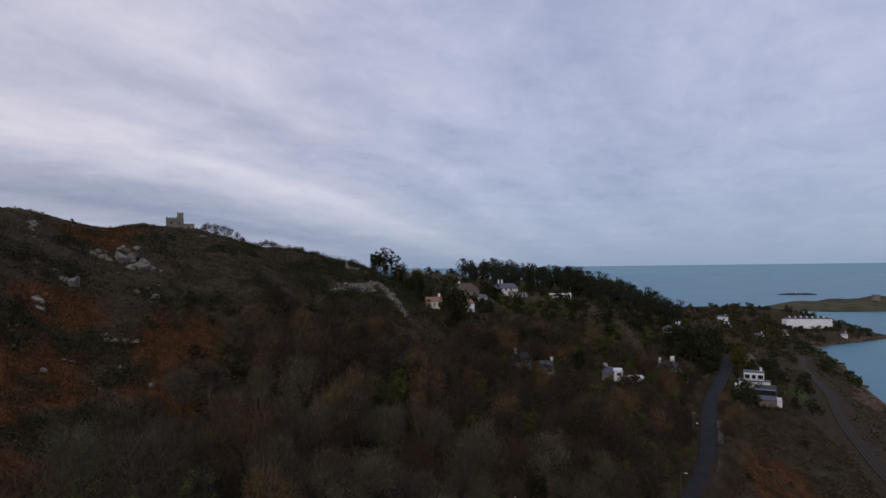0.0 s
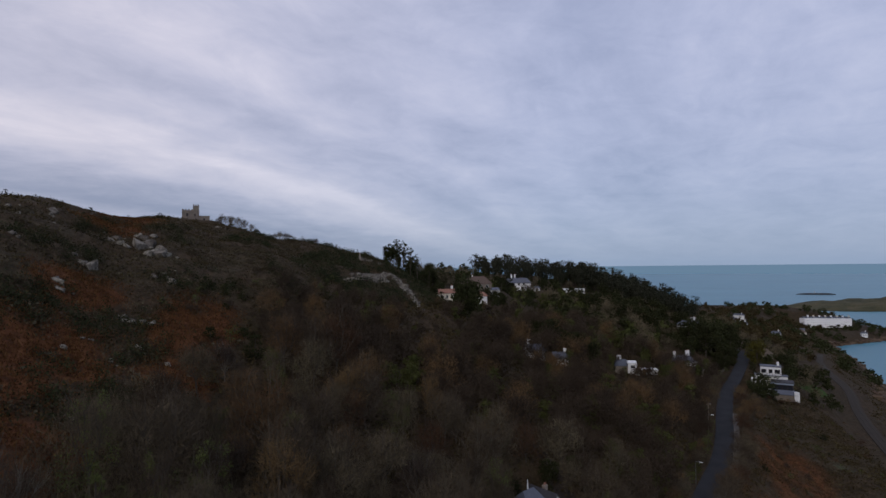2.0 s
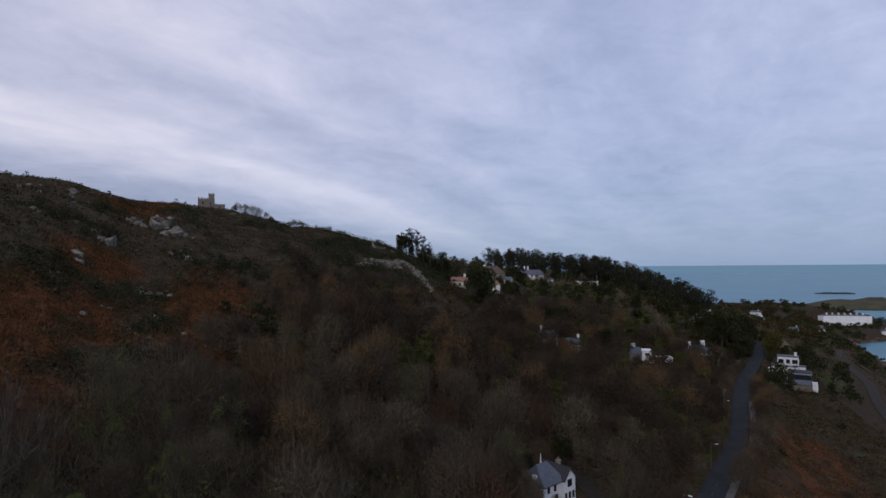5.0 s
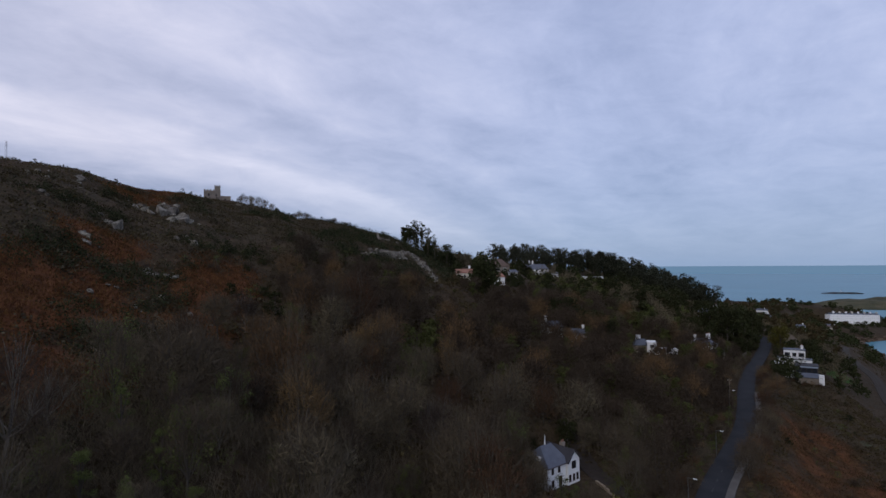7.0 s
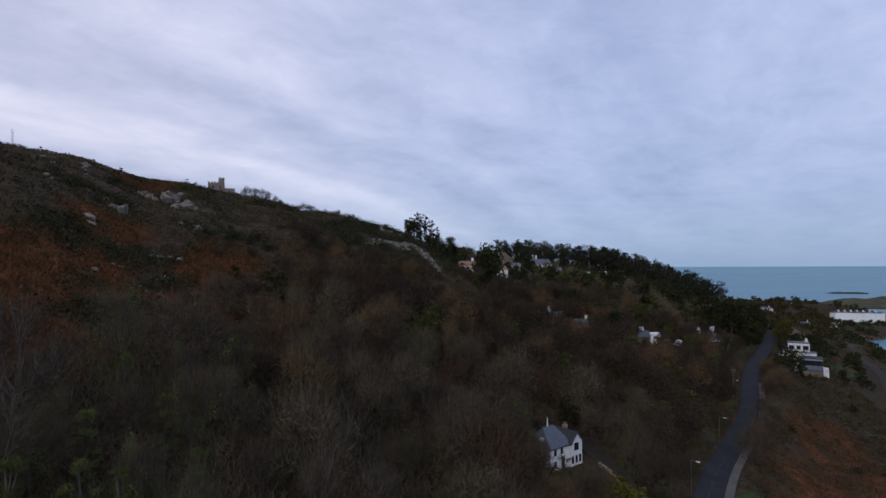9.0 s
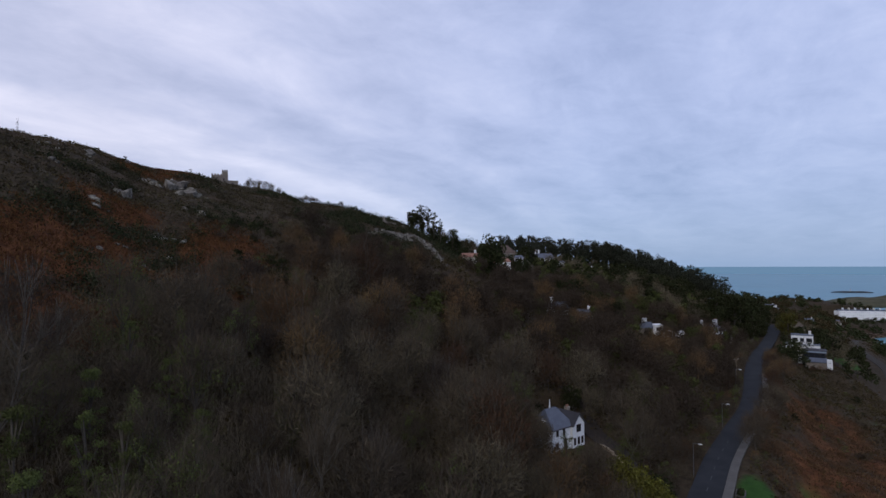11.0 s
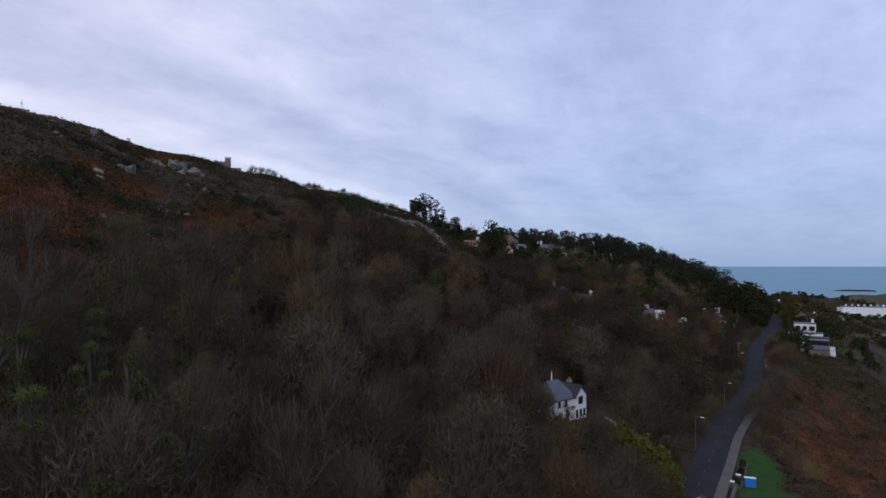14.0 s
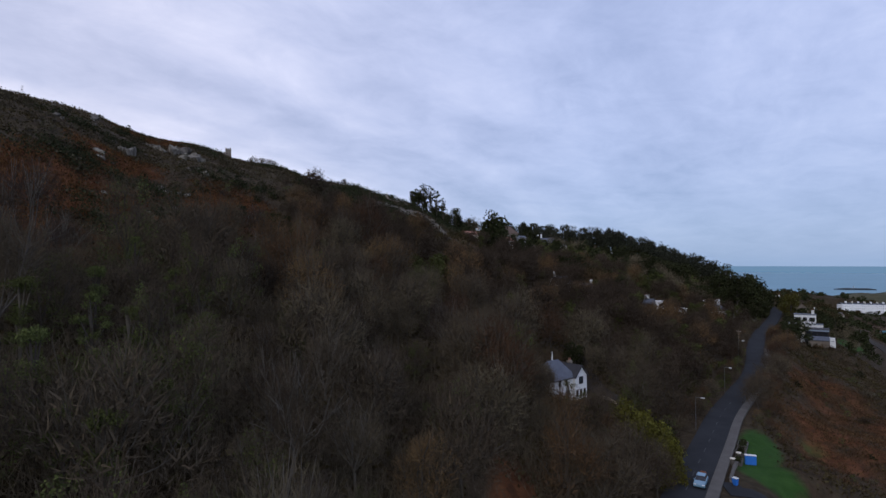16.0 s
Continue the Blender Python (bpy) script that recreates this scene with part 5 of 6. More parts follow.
villa("white villa with a grey slate roof and chimneys", 41.5, 332, 86.6, -8, 16, 8, 4.2, 2.8, "render", "slate", 2.5, [(-3.5, 1, 9.2), (-1.5, 1, 9.2)], [(-5, 2.5, 1.3, 1.4), (-2, 2.5, 1.3, 1.4), (1, 2.5, 1.3, 1.4), (4, 2.5, 1.3, 1.4), (-3, 0.3, 1.6, 1.6), (3, 0.3, 1.6, 1.6)])
villa("low white garden house below the slate-roofed villa", 48.5, 317, 85.8, -8, 8.5, 4, 2.4, 0.7, "render", "slate", 0.6, [], [(-2.5, 0.6, 1.4, 1.2), (0, 0.6, 1.4, 1.2), (2.5, 0.6, 1.4, 1.2)])
villa("small slate-roofed lodge with a tall white chimney", 29.5, 193, 69.3, 20, 6, 5, 2.6, 1.8, "render", "slate", 0, [(-2.0, 0, 6.2)], [(0, 0.8, 1.0, 1.1)])
villa("grey-roofed white cottage half hidden by trees", 38, 190, 67, -15, 6, 5, 2.8, 1.6, "render", "slate", 1.2, [(1.8, 0.2, 5.6)], [(-1.4, 0.8, 1.0, 1.2), (1.4, 0.8, 1.0, 1.2)])
villa("slate-roofed house with two white chimneys by the road", 104, 246, 54.6, 12, 10, 7, 3.4, 2.2, "render", "slate", 2.4, [(-3.6, 0, 7.4), (2.4, 0, 7.6), (3.6, 0.4, 7.6)], [(-3, 0.8, 1.2, 1.4), (0, 0.8, 1.2, 1.4), (3, 0.8, 1.2, 1.4)])
villa("white villa with a grey roof and grouped chimneys", 144.5, 330, 60.6, -6, 12, 7, 4.0, 2.2, "render", "slate", 2.5, [(1.4, 0, 8.0), (3.2, 0.6, 8.2), (4.4, 0.6, 8.2)], [(-4, 2.2, 1.1, 1.3), (-1.5, 2.2, 1.1, 1.3), (1.5, 2.2, 1.1, 1.3), (-3, 0.3, 1.6, 1.5), (3, 0.3, 1.4, 1.5)])
villa("brown-roofed gabled house above the road bend", 157.5, 276, 53, 75, 8, 7, 3.4, 3.0, "stone", "tile", 0, [(1.5, 0, 7.6)], [(-2, 1, 1.1, 1.3), (2, 1, 1.1, 1.3)], side=[(1, 0, 1, 1.2, 1.4)])
villa("white bungalow near the coast", 258, 482, 43, -30, 8, 6, 4.5, 1.8, "render", "slate", 1.5, [(2, 0, 8)], [(-2, 1, 1.2, 1.3), (2, 1, 1.2, 1.3)], "houses near the coast")
villa("small white coast cottage", 275, 520, 40, -30, 5, 5, 4.0, 1.4, "render", "slate", 0, [(1.5, 0, 6.6)], [(-1, 1, 1, 1.2)], "houses near the coast")
villa("pale house with a wide brown hipped roof", 405, 634, 17, -34, 13, 9, 3.0, 2.4, "cream", "tile", 3.0, [], [(-4, 0.8, 1.4, 1.4), (0, 0.8, 1.4, 1.4), (4, 0.8, 1.4, 1.4)], "houses near the coast")
villa("white cottage in front of the sea terrace", 430, 672, 15, -34, 9, 6, 3.0, 1.6, "render", "slate", 0, [], [(-2, 0.8, 1.2, 1.2), (2, 0.8, 1.2, 1.2)], "houses near the coast")
for x, y, turn, w in COAST_HOUSES:
    villa("small pale house among the coast trees", x, y, float(ground_z(x, y)), turn, w, 5.5, 4.2, 1.8, "render", "slate", 1.2, [(w * 0.25, 0, 7.2)], [(-w * 0.25, 1, 1.1, 1.3), (w * 0.2, 1, 1.1, 1.3)], "houses near the coast")
villa("grey-roofed house behind the sea terrace", 452, 792, 26, -34, 12, 7, 4.5, 2.2, "render", "slate", 2, [(2, 0, 8)], [(-3, 1, 1.2, 1.3), (3, 1, 1.2, 1.3)], "houses near the coast")


def long_white_house():
    t = thing("house", "long low white house with a flat roof", "house", pose(82, 360, 82.5, 0, 0, -6), "villas on the hillside")
    flat_block(t, "wall", -7, -2.5, -1.5, 7, 2.5, 2.7, "render")
    for k in range(6):
        window_part(t, -5.8 + 2.3 * k, -2.5, 0.7, 1.5, 1.3, "y")


long_white_house()


def modern_house():
    t = thing("house", "modern white house with stepped blocks and a conservatory", "house", pose(70.5, 210.5, 59.5, 0, 0, -10), "villas on the hillside")
    part("wall", boxed(-7, -2, -1.5, -1.5, 4, 3.4), M["stone"], t)
    rf = roof_shell(5.5, 6, 1.8, 3.4, 0.35, 1.6)
    bmesh.ops.translate(rf, verts=rf.verts, vec=(-4.25, 1, 0))
    part("roof", rf, M["slate"], t)
    chimney(t, -5.2, 1.5, 3.5, 6.6, w=1.7)
    flat_block(t, "upper_block", -2.4, -2.8, -1.0, 0.9, 2.5, 4.2, "render")
    flat_block(t, "lower_block", -0.9, -4.2, -1.5, 1.6, -2.8, 2.2, "render")
    window_part(t, -0.7, -2.8, 2.4, 1.6, 1.2, "y")
    window_part(t, 0.3, -4.2, 0.4, 1.3, 1.3, "y")
    con = part("conservatory", boxed(1.6, -2.6, -0.6, 5.2, 0.5, 0.0), M["render"], t)
    part("glazing", boxed(1.75, -2.5, 0.003, 5.05, 0.4, 1.9), M["glass"], con)
    for k in range(5):
        part("mullion", boxed(1.62 + 0.88 * k, -2.62, 0.003, 1.76 + 0.88 * k, -2.5, 1.9), M["frame"], con)
    part("roof_rail", boxed(1.5, -2.7, 1.904, 5.3, 0.6, 2.2), M["render"], con)
    flat_block(t, "garage", 6.2, -2.5, -1.5, 8.3, 1.5, 1.7, "render")


modern_house()


def stepped_villa():
    t = thing("house", "white modern villa stepping down below the road with dark glazing", "house", pose(137, 232, 47, 0, 0, -28), "villas on the hillside")
    flat_block(t, "wall", -5.0, 3, -2, 2.6, 8, 9.6, "render", "slate")
    part("left_wing", boxed(-7.2, 1.0, -2, -5.0, 5.5, 6.2), M["render"], t)
    part("left_roof", boxed(-7.4, 0.8, 6.203, -4.9, 5.6, 6.4), M["slate"], t)
    flat_block(t, "glazed_wing", -1.6, -3.5, -2, 6.4, 2.4, 4.4, "dark_and_shaded_slate", "dark_and_shaded_slate", 0.4)
    part("glazing", boxed(-1.3, -3.56, 0.6, 6.1, -3.5, 3.6), M["glass"], t)
    part("fascia", boxed(-1.7, -3.72, 3.7, 6.5, -3.56, 4.38), M["fascia"], t, "pale grey-blue fascia")
    for k in range(5):
        part("mullion", boxed(-1.35 + 1.86 * k, -3.66, 0.6, -1.25 + 1.86 * k, -3.56, 3.6), M["dark_frame"], t)
    lean = roof_shell(8.0, 5.0, 1.2, 0.9, 0.3, 1.0)
    bmesh.ops.translate(lean, verts=lean.verts, vec=(3.2, -6.0, 0))
    part("lower_block", boxed(-0.6, -8.2, -2, 7.0, -3.75, 0.85), M["stone"], t)
    part("lower_roof", lean, M["slate"], t, "low blue-grey slate roof")
    part("lower_wall", boxed(6.3, -8.8, -2, 8.0, -7.2, 1.9), M["render"], t)
    part("lower_step", boxed(7.2, -7.2, -2, 8.2, -5.4, 0.7), M["render"], t)
    part("cream_stack", boxed(-2.9, -3.0, 2.0, -1.62, -1.2, 6.0, 0.05), M["cream"], t)
    part("tall_wall", boxed(-8.6, -1.5, -1, -7.9, 3.0, 4.8), M["render"], t)
    for k, w in enumerate((1.9, 1.4, 2.0)):
        window_part(t, -3.8 + 2.5 * k, 3.0, 7.0, w, 1.6, "y", frame_mat=M["dark_frame"])
    window_part(t, -6.1, 1.0, 3.6, 1.2, 1.3, "y", frame_mat=M["dark_frame"])
    # dark balcony rail and chimney
    part("balcony", boxed(-4.9, 1.9, 5.9, 2.5, 3.0, 6.12), M["slate"], t)
    for k in range(8):
        part("baluster", boxed(-4.8 + 1.02 * k, 1.95, 6.123, -4.72 + 1.02 * k, 2.03, 6.9), M["dark_frame"], t)
    part("rail", boxed(-4.9, 1.92, 6.903, 2.5, 2.06, 6.98), M["dark_frame"], t)
    chimney(t, 1.6, 6.0, 9.853, 11.4)
    part("side_wall", boxed(2.6, 4.0, -2, 5.0, 8.0, 5.6), M["render"], t)
    part("side_roof", boxed(2.5, 3.8, 5.603, 5.2, 8.2, 5.8), M["slate"], t)


stepped_villa()


def sea_terrace():
    t = thing("terrace", "long white terrace of tall houses above the sea", "terrace", pose(485, 748, 10, 0, 0, 0), "")
    n, w, h = 8, 8.0, 13.2
    for k in range(n):
        x0 = k * w
        hd = h - 0.16 * k
        unit = part("wall", boxed(x0 + 0.01, 0, -3, x0 + w - 0.01, 11, hd), M["bright"], t)
        for r in range(4):
            for c in range(3):
                window_part(unit, x0 + 1.5 + 2.5 * c, 0, 1.1 + 3.1 * r, 0.6, 1.05, "y")
        part("parapet", boxed(x0 + 0.01, -0.25, hd + 0.003, x0 + w - 0.01, 0.3, hd + 0.5), M["bright"], unit)
        rf = roof_shell(w - 0.02, 10, 2.2, hd + 0.1, 0.0)
        bmesh.ops.translate(rf, verts=rf.verts, vec=(x0 + w / 2, 5.7, 0))
        part("roof", rf, M["slate"], unit)
        chimney(unit, x0 + w - 0.1, 5.6, hd + 1.5, hd + 4.0, 0.9, 2.6, M["cream"] if k % 2 else M["bright"], 2)


sea_terrace()


# ---------------------------------------------------------------- signal tower on the hilltop
def signal_tower():
    t = thing("signal_tower", "square granite signal tower with battlements on the hilltop", "tower", pose(-111, 232, 122.0, 0, 0, 24), "")
    part("wall", boxed(-3.6, -3.0, -1.5, 3.0, 3.0, 4.6), M["stone"], t)
    tur = part("turret", boxed(0.6, -0.6, 4.604, 2.9, 2.0, 6.9), M["stone"], t)
    low = part("annexe", boxed(3.004, -2.4, -1.5, 7.2, 2.2, 2.2), M["stone"], t)

    def teeth(parent, x0, x1, y0, y1, z, n, s):
        for k in range(n):
            a = x0 + (x1 - x0 - s) * k / (n - 1)
            for y in (y0, y1 - 0.35):
                part("merlon", boxed(a, y, z, a + s, y + 0.35, z + 0.55), M["stone"], parent)
        for k in range(1, n - 1):
            b = y0 + (y1 - y0 - s) * k / (n - 1)
            for x in (x0, x1 - 0.35):
                part("merlon", boxed(x, b, z, x + 0.35, b + s, z + 0.55), M["stone"], parent)

    teeth(t, -3.6, 3.0, -3.0, 3.0, 4.604, 6, 0.65)
    teeth(tur, 0.6, 2.9, -0.6, 2.0, 6.904, 3, 0.5)
    part("corbel_band", boxed(0.5, -0.7, 6.5, 3.0, 2.1, 6.7), M["stone"], tur)
    window_part(t, -1.6, -3.0, 2.2, 0.7, 1.2, "y", frame_mat=M["dark_frame"])
    window_part(t, 1.4, -3.0, 2.2, 0.5, 1.0, "y", frame_mat=M["dark_frame"])
    window_part(low, 5.0, -2.4, 0.3, 0.7, 1.1, "y", frame_mat=M["dark_frame"])
    part("annexe_parapet", boxed(2.95, -2.5, 2.204, 7.3, 2.3, 2.5), M["stone"], low)


signal_tower()


def pole_bm(r0, r1, h, seg=8):
    bm = bmesh.new()
    bmesh.ops.create_cone(bm, cap_ends=True, segments=seg, radius1=r0, radius2=r1, depth=h, matrix=Matrix.Translation((0, 0, h / 2)))
    return bm


def hill_mast():
    z = float(ground_z(-132, 149))
    t = thing("radio_mast", "thin grey lattice radio mast on the hill", "mast", pose(-132, 149, z - 0.3))
    for k in range(3):
        a = 2.094 * k
        b = pole_bm(0.03, 0.025, 9, 5)
        bmesh.ops.translate(b, verts=b.verts, vec=(0.25 * math.cos(a), 0.25 * math.sin(a), 0))
        part("leg", b, M["metal"], t)
    for k in range(5):
        part("brace", boxed(-0.24, -0.2, 1 + 1.7 * k, 0.24, 0.2, 1.03 + 1.7 * k), M["metal"], t)


hill_mast()


def obelisk():
    z = float(ground_z(-36.5, 221))
    t = thing("obelisk", "small stone marker with a pointed top on the spur", "monument", pose(-36.5, 221, z))
    part("base", boxed(-1.1, -1.1, -0.8, 1.1, 1.1, 0.5, 0.05), M["stone"], t)
    bm = bmesh.new()
    bmesh.ops.create_cone(bm, cap_ends=True, segments=4, radius1=0.65, radius2=0.12, depth=2.6, matrix=Matrix.Translation((0, 0, 1.8)))
    part("shaft", bm, M["stone"], t)


obelisk()


# ---------------------------------------------------------------- along the road
def at_road(s, off):
    k = int(s)
    d = ROAD_LINE[k + 1] - ROAD_LINE[k - 1]
    d = d / np.linalg.norm(d[:2])
    return ROAD_LINE[k] + np.array([d[1] * off, -d[0] * off, 0]), math.degrees(math.atan2(d[1], d[0]))


def street_lamp(x, y, h, turn):
    t = thing("street_lamp", "grey steel street lamp with a short arm by the road", "street lamp", pose(x, y, float(ground_z(x, y)) - 0.1, 0, 0, turn), "street lamps")
    part("pole", pole_bm(0.07, 0.045, h), M["metal"], t)
    part("arm", boxed(0.0, -0.04, h - 0.06, 1.3, 0.04, h + 0.03), M["metal"], t)
    part("lantern", boxed(0.9, -0.12, h - 0.06, 1.6, 0.12, h + 0.08, 0.03), M["render"], t, "pale lantern head")


for x, y in ((41.4, 105.8), (59.6, 134.6), (79.6, 170.2)):
    street_lamp(x, y, 6.3, -35)


def utility_pole(x, y, h):
    t = thing("utility_pole", "weathered wooden utility pole beside the road", "pole", pose(x, y, float(ground_z(x, y)) - 0.2), "utility poles")
    part("post", pole_bm(0.15, 0.10, h), M["timber"], t)
    part("crossarm", boxed(-0.7, -0.06, h - 0.7, 0.7, 0.06, h - 0.58), M["timber"], t)
    for k in (-0.55, 0.0, 0.55):
        b = pole_bm(0.05, 0.04, 0.18, 6)
        bmesh.ops.translate(b, verts=b.verts, vec=(k, 0, h - 0.58))
        part("insulator", b, M["frame"], t)


utility_pole(80.6, 172.0, 9.5)

# worn centre dashes, each laid just above the asphalt
dash_me = mesh_from("dash", [(-1.0, -0.06, 0), (1.0, -0.06, 0), (1.0, 0.06, 0), (-1.0, 0.06, 0), (-1.0, -0.06, -0.01), (1.0, -0.06, -0.01), (1.0, 0.06, -0.01), (-1.0, 0.06, -0.01)],
                    [(0, 1, 2, 3), (7, 6, 5, 4), (0, 4, 5, 1), (1, 5, 6, 2), (2, 6, 7, 3), (3, 7, 4, 0)], M["paint"])
road_ob = bpy.data.objects["road"]
for k in range(24):
    p, a = at_road(42 + 3 * k, 0.0)
    o = new("dash", dash_me)
    o.parent = road_ob
    o.matrix_basis = pose(p[0], p[1], p[2] + 0.014, 0, 0, a)


def garden_wall(name, label, line, h, thick, mat, cap):
    """A low wall along a line with a coping of single stones."""
    t = thing(name, label, "wall")
    p = np.array(line, float)
    for a, b in zip(p[:-1], p[1:]):
        d = b - a
        ln = float(np.linalg.norm(d))
        n = max(1, round(ln / 1.2))
        ang = math.atan2(d[1], d[0])
        for k in range(n):
            c = a + d * (k + 0.5) / n
            z = float(ground_z(c[0], c[1]))
            bm = boxed(-ln / n / 2, -thick / 2, -0.8, ln / n / 2, thick / 2, h)
            ob = part("panel", bm, mat, t)
            ob.matrix_basis = pose(c[0], c[1], z, 0, 0, math.degrees(ang))
            cp = part("coping", boxed(-ln / n / 2 + 0.01, -thick / 2 - 0.06, h + 0.003, ln / n / 2 - 0.01, thick / 2 + 0.06, h + 0.12), cap, ob)
    return t


def road_edge(s0, s1, off):
    return [tuple(at_road(s, off)[0][:2]) for s in range(s0, s1, 3)]


def road_index(y):
    return int(np.argmin(np.abs(ROAD_LINE[:, 1] - y)))


garden_wall("roadside_wall", "low grey stone wall along the footpath", road_edge(road_index(84), road_index(98), 4.9), 0.45, 0.3, M["stone"], M["footpath"])
garden_wall("stone_wall", "tall stone garden wall climbing from the road", [(112, 240), (109, 236), (106, 231)], 2.6, 0.5, M["stone"], M["footpath"])
garden_wall("gate_wall", "pale stone entrance wall at a bend of the road", [(120.5, 244.5), (125.0, 250.0), (129.0, 255.5)], 1.3, 0.5, M["footpath"], M["footpath"])


garden_wall("drive_wall", "low tan stone wall beside the drive at the cottage", [(23.2, 101.5), (24.5, 97.6), (26.4, 94.2)], 0.45, 0.3, M["tan"], M["tan"])


def planter(x, y, turn, ln):
    z = float(ground_z(x, y))
    t = thing("planter", "pale stone planter with a dark clipped hedge by the gate", "planter", pose(x, y, z, 0, 0, turn), "planters by the gate")
    for a in (-0.75, 0.65):
        part("side", boxed(-ln / 2, a, -0.4, ln / 2, a + 0.12, 0.6), M["footpath"], t)
    for a in (-ln / 2, ln / 2 - 0.12):
        part("end", boxed(a, -0.63, -0.4, a + 0.12, 0.65, 0.6), M["footpath"], t)
    spots = np.array([(-ln / 2 + 0.35 + k * (ln - 0.7) / 5, 0, 0.75) for k in range(6)])
    h = new("hedge", mesh_from("hedge", *leaf_quads(np.random.default_rng(int(x * 10)), spots, np.full(6, 0.5), 70, 0.12), M["evergreen"]))
    h.parent = t


planter(41.8, 90.5, 59, 2.6)
planter(44.6, 95.2, 59, 3.0)
planter(46.6, 98.7, 60, 3.2)
for x, y in ((40.2, 88.6), (43.0, 92.6)):
    z = float(ground_z(x, y))
    t = thing("gate_pier", "square pale stone gate pier", "pier", pose(x, y, z, 0, 0, 59), "gate piers")
    part("shaft", boxed(-0.28, -0.28, -0.5, 0.28, 0.28, 1.05), M["footpath"], t)
    part("cap", boxed(-0.36, -0.36, 1.053, 0.36, 0.36, 1.18, 0.03), M["cream"], t)


def blue_box():
    z = float(ground_z(43.9, 90.6))
    t = thing("blue_container", "bright blue storage box with a white top edge on the lawn", "container", pose(43.9, 90.6, z - 0.1, 0, 0, -14))
    part("body", boxed(-0.8, -0.3, 0, 0.8, 0.3, 1.5, 0.03), M["blue"], t)
    part("lid", boxed(-0.86, -0.36, 1.503, 0.86, 0.36, 1.57), M["render"], t, "white lid")
    for k in range(4):
        part("rib", boxed(-0.74 + 0.475 * k, -0.335, 0.1, -0.69 + 0.475 * k, -0.303, 1.4), M["blue"], t)


blue_box()


def wheelie_bin():
    z = float(ground_z(36.0, 79.6))
    t = thing("wheelie_bin", "blue wheeled bin with a pale lid by the drive", "bin", pose(36.6, 80.0, z, 0, 0, 30))
    bm = boxed(-0.28, -0.33, 0.08, 0.28, 0.33, 1.0)
    for v in bm.verts:
        if v.co.z < 0.5:
            v.co.x *= 0.8
            v.co.y *= 0.8
    part("body", bm, M["blue"], t)
    part("lid", boxed(-0.32, -0.38, 1.003, 0.32, 0.36, 1.1, 0.03), M["frame"], t, "pale lid")
    for sx in (-0.24, 0.24):
        w = bmesh.new()
        bmesh.ops.create_cone(w, cap_ends=True, segments=12, radius1=0.11, radius2=0.11, depth=0.06, matrix=Matrix.Translation((sx, 0.28, 0.11)) @ Matrix.Rotation(radians(90), 4, "Y"))
        part("wheel", w, M["dark_frame"], t)


wheelie_bin()
M["car_pale"] = material("pale_blue_car_paint", plain_stops((0.15, 0.26, 0.35), 0.05), 1.0, 0.25, 0, spec=0.6)
M["tyre"] = material("tyre_rubber", plain_stops((0.02, 0.02, 0.02)), 3.0, 0.85, 0)
M["red_lamp"] = material("red_lens", plain_stops((0.45, 0.03, 0.02)), 2.0, 0.2, 0)
M["orange_plastic"] = material("orange_plastic", plain_stops((0.20, 0.07, 0.03)), 2.0, 0.5, 0)


def car(label, x, y, z, turn, paint):
    """A small hatchback, its nose towards +x."""
    t = thing("car", label, "car", pose(x, y, z, 0, 0, turn) @ Matrix.Scale(0.88, 4), "cars on the road")
    low = [(-1.95, 0.35), (-1.98, 0.85), (-1.85, 0.98), (0.75, 0.98), (1.75, 0.82), (1.98, 0.65), (2.0, 0.35), (1.75, 0.22), (-1.75, 0.22)]
    bm = prism(low, -0.84, 0.84)
    bmesh.ops.bevel(bm, geom=list(bm.edges), offset=0.05, segments=1, affect="EDGES")
    body = part("body", bm, paint, t)
    cab = bmesh.new()
    base = [(-1.78, -0.76, 0.97), (0.8, -0.76, 0.97), (0.8, 0.76, 0.97), (-1.78, 0.76, 0.97)]
    top = [(-1.4, -0.6, 1.46), (0.05, -0.6, 1.46), (0.05, 0.6, 1.46), (-1.4, 0.6, 1.46)]
    a, b = [cab.verts.new(p) for p in base], [cab.verts.new(p) for p in top]
    cab.faces.new(b), cab.faces.new(a[::-1])
    for k in range(4):
        cab.faces.new((a[k], a[(k + 1) % 4], b[(k + 1) % 4], b[k]))
    part("windows", cab, M["glass"], t)
    part("roof", boxed(-1.42, -0.62, 1.463, 0.08, 0.62, 1.52, 0.02), paint, t)
    for wx in (-1.25, 1.25):
        for wy in (-0.82, 0.82):
            w = bmesh.new()
            bmesh.ops.create_cone(w, cap_ends=True, segments=16, radius1=0.31, radius2=0.31, depth=0.2, matrix=Matrix.Translation((wx, wy, 0.31)) @ Matrix.Rotation(radians(90), 4, "X"))
            wh = part("wheel", w, M["tyre"], t)
            r = bmesh.new()
            bmesh.ops.create_cone(r, cap_ends=True, segments=12, radius1=0.19, radius2=0.19, depth=0.22, matrix=Matrix.Translation((wx, wy, 0.31)) @ Matrix.Rotation(radians(90), 4, "X"))
            part("rim", r, M["metal"], wh)
    for wy in (-0.6, 0.6):
        part("headlight", boxed(1.86, wy - 0.18, 0.6, 1.99, wy + 0.18, 0.74, 0.02), M["frame"], t)
        part("tail_light", boxed(-2.0, wy - 0.15, 0.7, -1.92, wy + 0.15, 0.88, 0.02), M["red_lamp"], t)
        part("mirror", boxed(0.55, wy * 1.47 - 0.1, 0.95, 0.7, wy * 1.47 + 0.1, 1.1, 0.02), paint, t)


p, a = at_road(road_index(79.5), 1.5)
car("pale blue hatchback standing on the road", p[0], p[1], p[2], a + 180, M["car_pale"])


